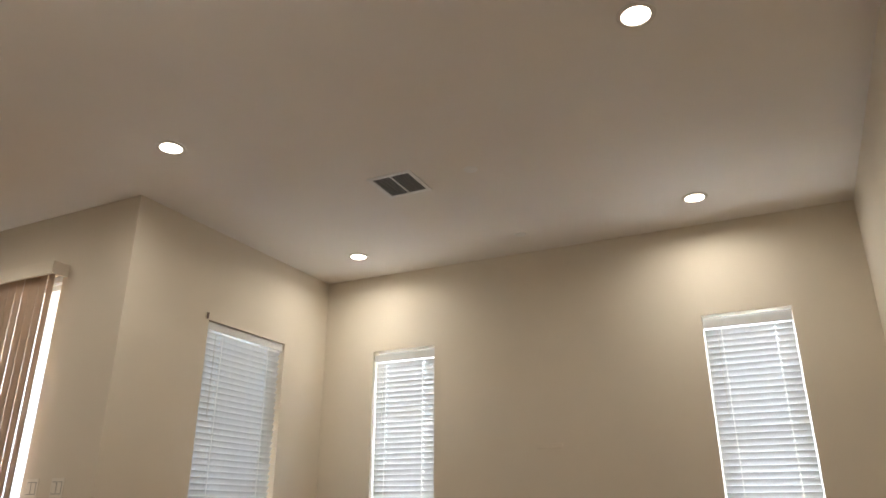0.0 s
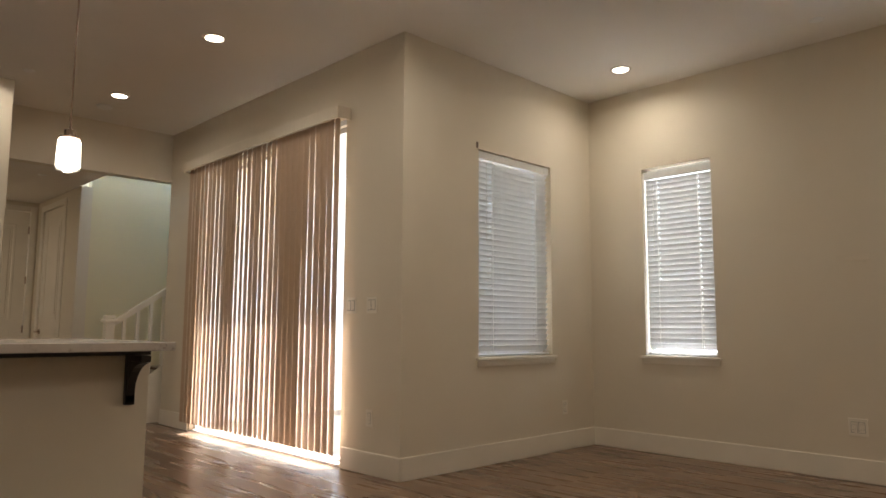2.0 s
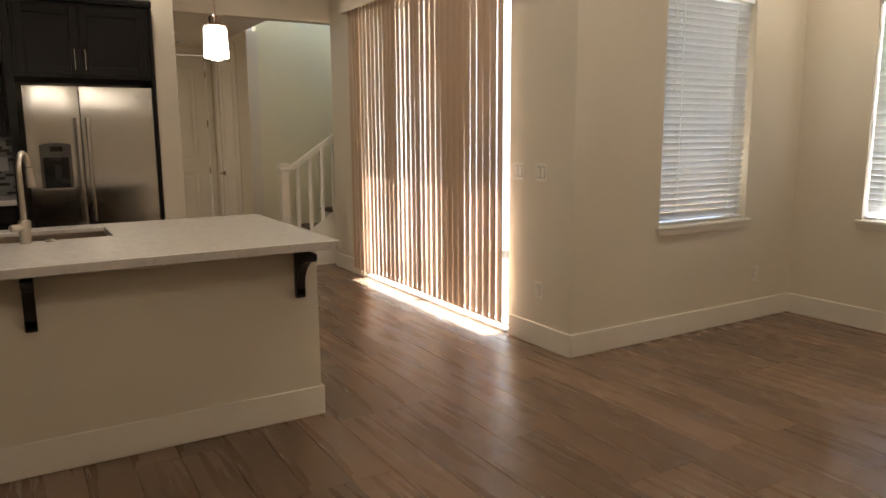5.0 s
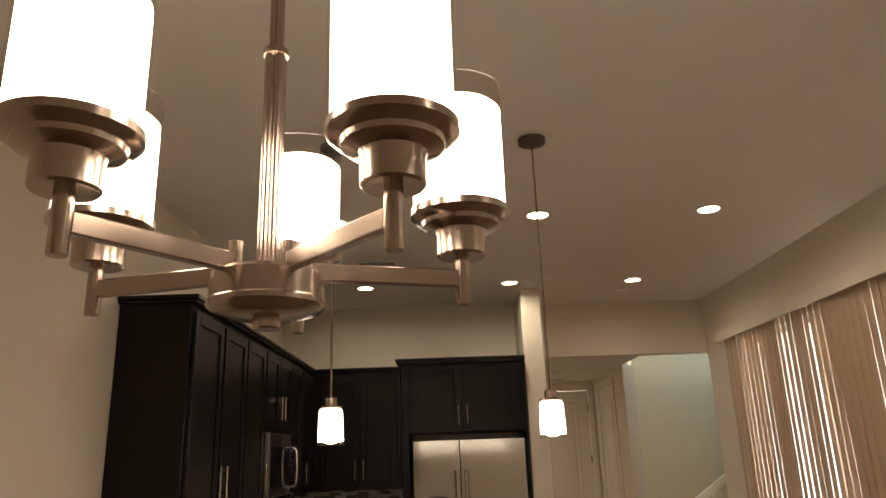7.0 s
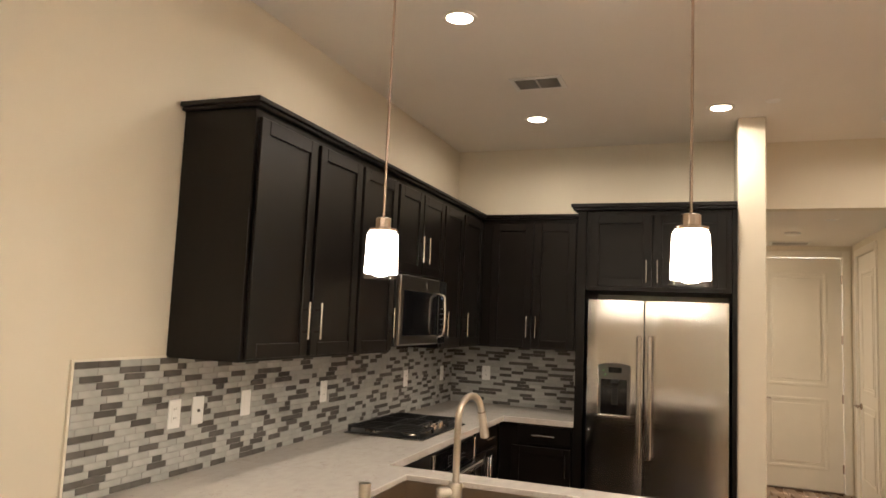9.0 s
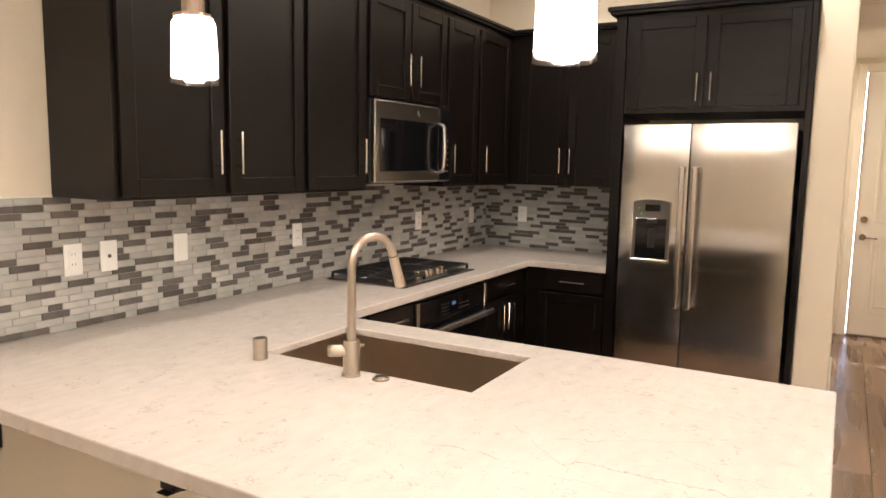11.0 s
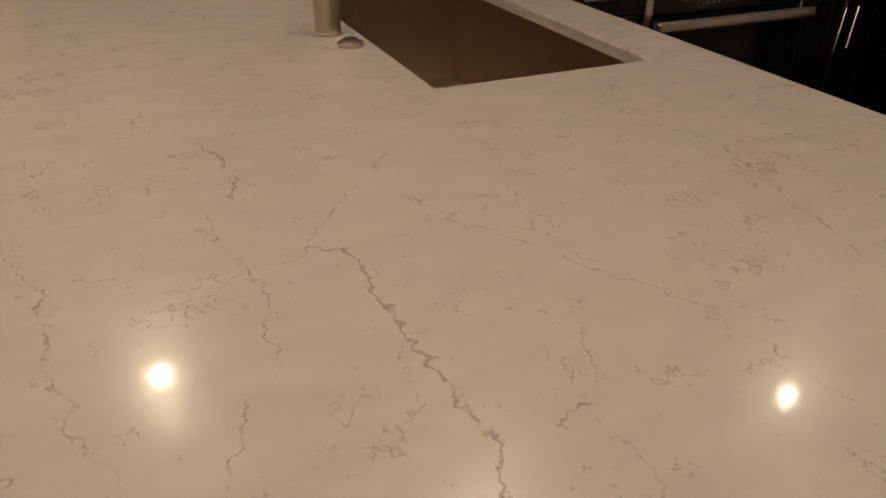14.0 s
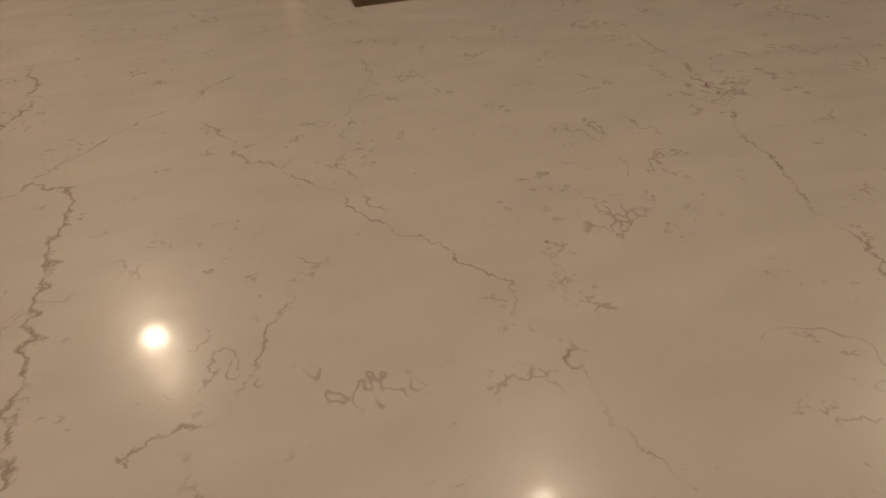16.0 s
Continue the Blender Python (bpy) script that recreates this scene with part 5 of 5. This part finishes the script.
TW = 0.0105
plate("outlet", "x", TW, 1, -3.325, 1.167, 1, "outlet")
plate("outlet", "x", TW, 1, -3.185, 1.167, 1, "blank")
plate("light_switch", "x", TW, 1, -2.857, 1.167, 1, "switch")
plate("outlet", "x", TW, 1, -2.145, 1.162, 1, "outlet")
plate("outlet", "x", TW, 1, -0.995, 1.16, 1, "outlet")
plate("outlet", "x", TW, 1, -0.26, 1.155, 1, "outlet")
plate("outlet", "y", -TW, -1, 0.312, 1.163, 1, "outlet")
plate("outlet", "y", -TW, -1, 1.07, 1.17, 1, "outlet")
plate("light_switch", "x", XS, -1, -3.10, 1.145, 2, "switch", TRIM)
plate("light_switch", "x", XS, -1, -3.335, 1.145, 2, "switch", TRIM)
plate("outlet", "x", XS, -1, -3.325, 0.374, 1, "outlet", TRIM)
plate("outlet", "y", YW, -1, 5.83, 0.345, 1, "outlet", TRIM)
solid("cable_plate", boxes((XE - 0.006, XE - 0.0006, -5.83, -5.63, 1.455, 1.49), bevel=0.002), WALL, (XE, -5.73, 1.47), "narrow painted cover plate on the wall", "cover plate")
plate("outlet", "x", XE, -1, -5.70, 0.35, 2, "outlet", TRIM)
plate("outlet", "x", XE, -1, -6.05, 0.33, 1, "outlet", TRIM)
plate("light_switch", "x", 2.372, 1, 0.55, 1.14, 2, "switch", TRIM)
kp = thing("alarm_keypad", (2.28, 2.62, 1.15), "small white alarm keypad on the hall wall", "keypad")
part("case", boxes((2.20, 2.36, 2.598, 2.6194, 1.11, 1.21), bevel=0.004), WHITE_PLASTIC, kp)
part("screen", boxes((2.30, 2.34, 2.5965, 2.5979, 1.165, 1.195)), GREY_PLASTIC, kp)

# ---- outside ----
solid("ground", boxes((-40, 60, -50, 50, -0.5, -0.16)), GROUND, (0, 0, -0.5), "bare dry ground around the house", "ground", kind="structure")
solid("patio", boxes((XS + 0.165, 9.0, YW + 0.17, -0.02, -0.159, -0.03), bevel=0.004), CONCRETE, (6.5, -1.8, -0.159), "pale concrete patio slab outside the sliding door", "patio", kind="structure")
solid("wall_patio_side", boxes((XS + 0.17, 6.6, -0.018, -0.006, -0.03, 3.0)), STUCCO, (5, 0, 0), "pale stucco house wall beside the patio", "wall", kind="structure")
# Unseen cover, added so direct sun stops about 1 m up the vanes.
solid("patio_cover", boxes((XS + 0.165, 6.2, YW + 0.17, -0.04, 2.88, 3.02), bevel=0.004), STUCCO, (5.2, -1.8, 2.88), "plain unseen stucco cover added to shade the patio door", "patio cover", kind="structure")
fence = thing("fence", (7.6, -1.8, -0.16), "tan wooden board fence beyond the patio", "fence", kind="structure")
for k in range(30):
    y = YW - 0.2 + k * 0.143
    part("board", boxes((7.6, 7.62, y, y + 0.138, -0.158, 1.5 - 0.008 * (k % 3)), bevel=0.002), FENCE, fence)
for z in (0.3, 1.2):
    part("rail", boxes((7.621, 7.66, YW - 0.2, 0.6, z, z + 0.09)), FENCE, fence)

# ---- mosaic backsplash: separate glass and stone strips in grout ----
bs = thing("backsplash", (0.0, -1.9, CT), "grey and taupe mosaic strip tile backsplash", "backsplash", kind="structure")
part("grout", boxes((0.0012, 0.0068, -3.822, -0.0012, CT + 0.0006, UZ0 - 0.0006), (0.007, 1.143, -0.0068, -0.0012, CT + 0.0006, UZ0 - 0.0006)), GROUT, bs)
part("edge_trim", boxes((0.0012, 0.011, -3.832, -3.8225, CT + 0.0006, UZ0 + 0.008), (0.0012, 0.011, -3.822, -3.387, UZ0, UZ0 + 0.008)), TRIM, bs, "thin pale edge strip")
ROWS = 19
PIT = (UZ0 - CT - 0.002) / ROWS
TH = PIT - 0.0022
SHARED = {}


def tile_mesh(length, dark):
    key = (round(length, 3), dark)
    if key not in SHARED:
        bm = bmesh.new()
        box(bm, 0.0, 0.0032, -length / 2, length / 2, -TH / 2, TH / 2)
        bmesh.ops.recalc_face_normals(bm, faces=bm.faces)
        es = {e for f in bm.faces if f.calc_center_median().x > 0.003 for e in f.edges}
        bmesh.ops.bevel(bm, geom=list(es), offset=0.0007, segments=1, affect="EDGES", profile=0.5)
        me = bpy.data.meshes.new("tile")
        bm.to_mesh(me)
        bm.free()
        me.materials.append(TILE_DARK if dark else TILE_LIGHT)
        SHARED[key] = me
    return SHARED[key]


rnd = random.Random(11)
picked, rest = 0, {True: [[], []], False: [[], []]}
UNIT = 0.1
for wall, run in (("x", 3.82), ("y", 1.14)):
    below = []
    for r in range(ROWS):
        here = []
        z = CT + 0.002 + PIT * (r + 0.5)
        u = 0.0
        lens = [rnd.choice((0.05, 0.025, 0.075, 0.1))]
        left, dark = rnd.choice((0, 1, 2)), rnd.random() < 0.4
        while u < run - 0.012:
            ln = lens.pop() if lens else UNIT
            if left <= 0:
                dark = not dark
                left = rnd.choice((1, 1, 1, 2)) if dark else rnd.choice((1, 1, 2, 2))
                if rnd.random() < 0.12:
                    ln = UNIT / 2
            left -= 1
            ln = min(ln, run - u)
            c = u + ln / 2
            if dark and any(p - 0.03 < c < q + 0.03 for p, q in below) and rnd.random() < 0.42:
                dark, left = False, 1
            if dark:
                here.append((u, u + ln))
            me = tile_mesh(ln - 0.002, dark)
            m = pose(0.0069, -3.82 + c, z) if wall == "x" else pose(c, -0.0069, z, 0, 0, -90)
            if wall == "x" and picked < 300 and c < 1.25:
                t_ = new("tile", me)
                t_.parent = bs
                t_.matrix_basis = Matrix.Translation(-ORIGIN[bs.name]) @ m
                picked += 1
            else:
                vs, fs = rest[dark]
                k0 = len(vs)
                vs.extend([(m @ v.co)[:] for v in me.vertices])
                fs.extend([[k0 + i for i in p.vertices] for p in me.polygons])
            u += ln
        below = here
for dark, (vs, fs) in rest.items():
    me = bpy.data.meshes.new("mosaic_rest")
    me.from_pydata([(Vector(v) - ORIGIN[bs.name])[:] for v in vs], [], fs)
    me.materials.append(TILE_DARK_ISLAND if dark else TILE_LIGHT_ISLAND)
    ob = new("mosaic_tiles", me)
    ob.parent = bs
    tagged(ob, kind="stuff")

# ---- floor planks ----
PW = 0.186
PLANKS = {}


def plank_mesh(length, width):
    key = (round(length, 2), round(width, 3))
    if key not in PLANKS:
        bm = bmesh.new()
        box(bm, -width / 2 + 0.0008, width / 2 - 0.0008, -length / 2 + 0.0008, length / 2 - 0.0008, -0.0118, 0.0)
        es = {e for f in bm.faces if f.calc_center_median().z > -0.001 for e in f.edges}
        bmesh.ops.bevel(bm, geom=list(es), offset=0.0012, segments=1, affect="EDGES", profile=0.5)
        bmesh.ops.recalc_face_normals(bm, faces=bm.faces)
        me = bpy.data.meshes.new("plank")
        bm.to_mesh(me)
        bm.free()
        me.materials.append(PLANK)
        PLANKS[key] = me
    return PLANKS[key]


rnd = random.Random(3)
x, row = 0.0, 0
while x < 6.24:
    w = min(PW, 6.25 - x)
    x_mid = x + w / 2
    y_end = 2.62 if 1.0 < x_mid < 3.5 else (1.05 if x_mid < 4.1 else YW)
    y = YS - rnd.choice((0.0, 0.3, 0.6, 0.9))
    while y < y_end:
        ln = 1.5
        top = min(y + ln, y_end)
        lo = max(y, YS)
        if top - lo > 0.02:
            s = new("plank", plank_mesh(top - lo, w))
            s.parent = floor
            s.matrix_basis = pose(x_mid, (top + lo) / 2, 0)
        y += ln
    x += PW
    row += 1
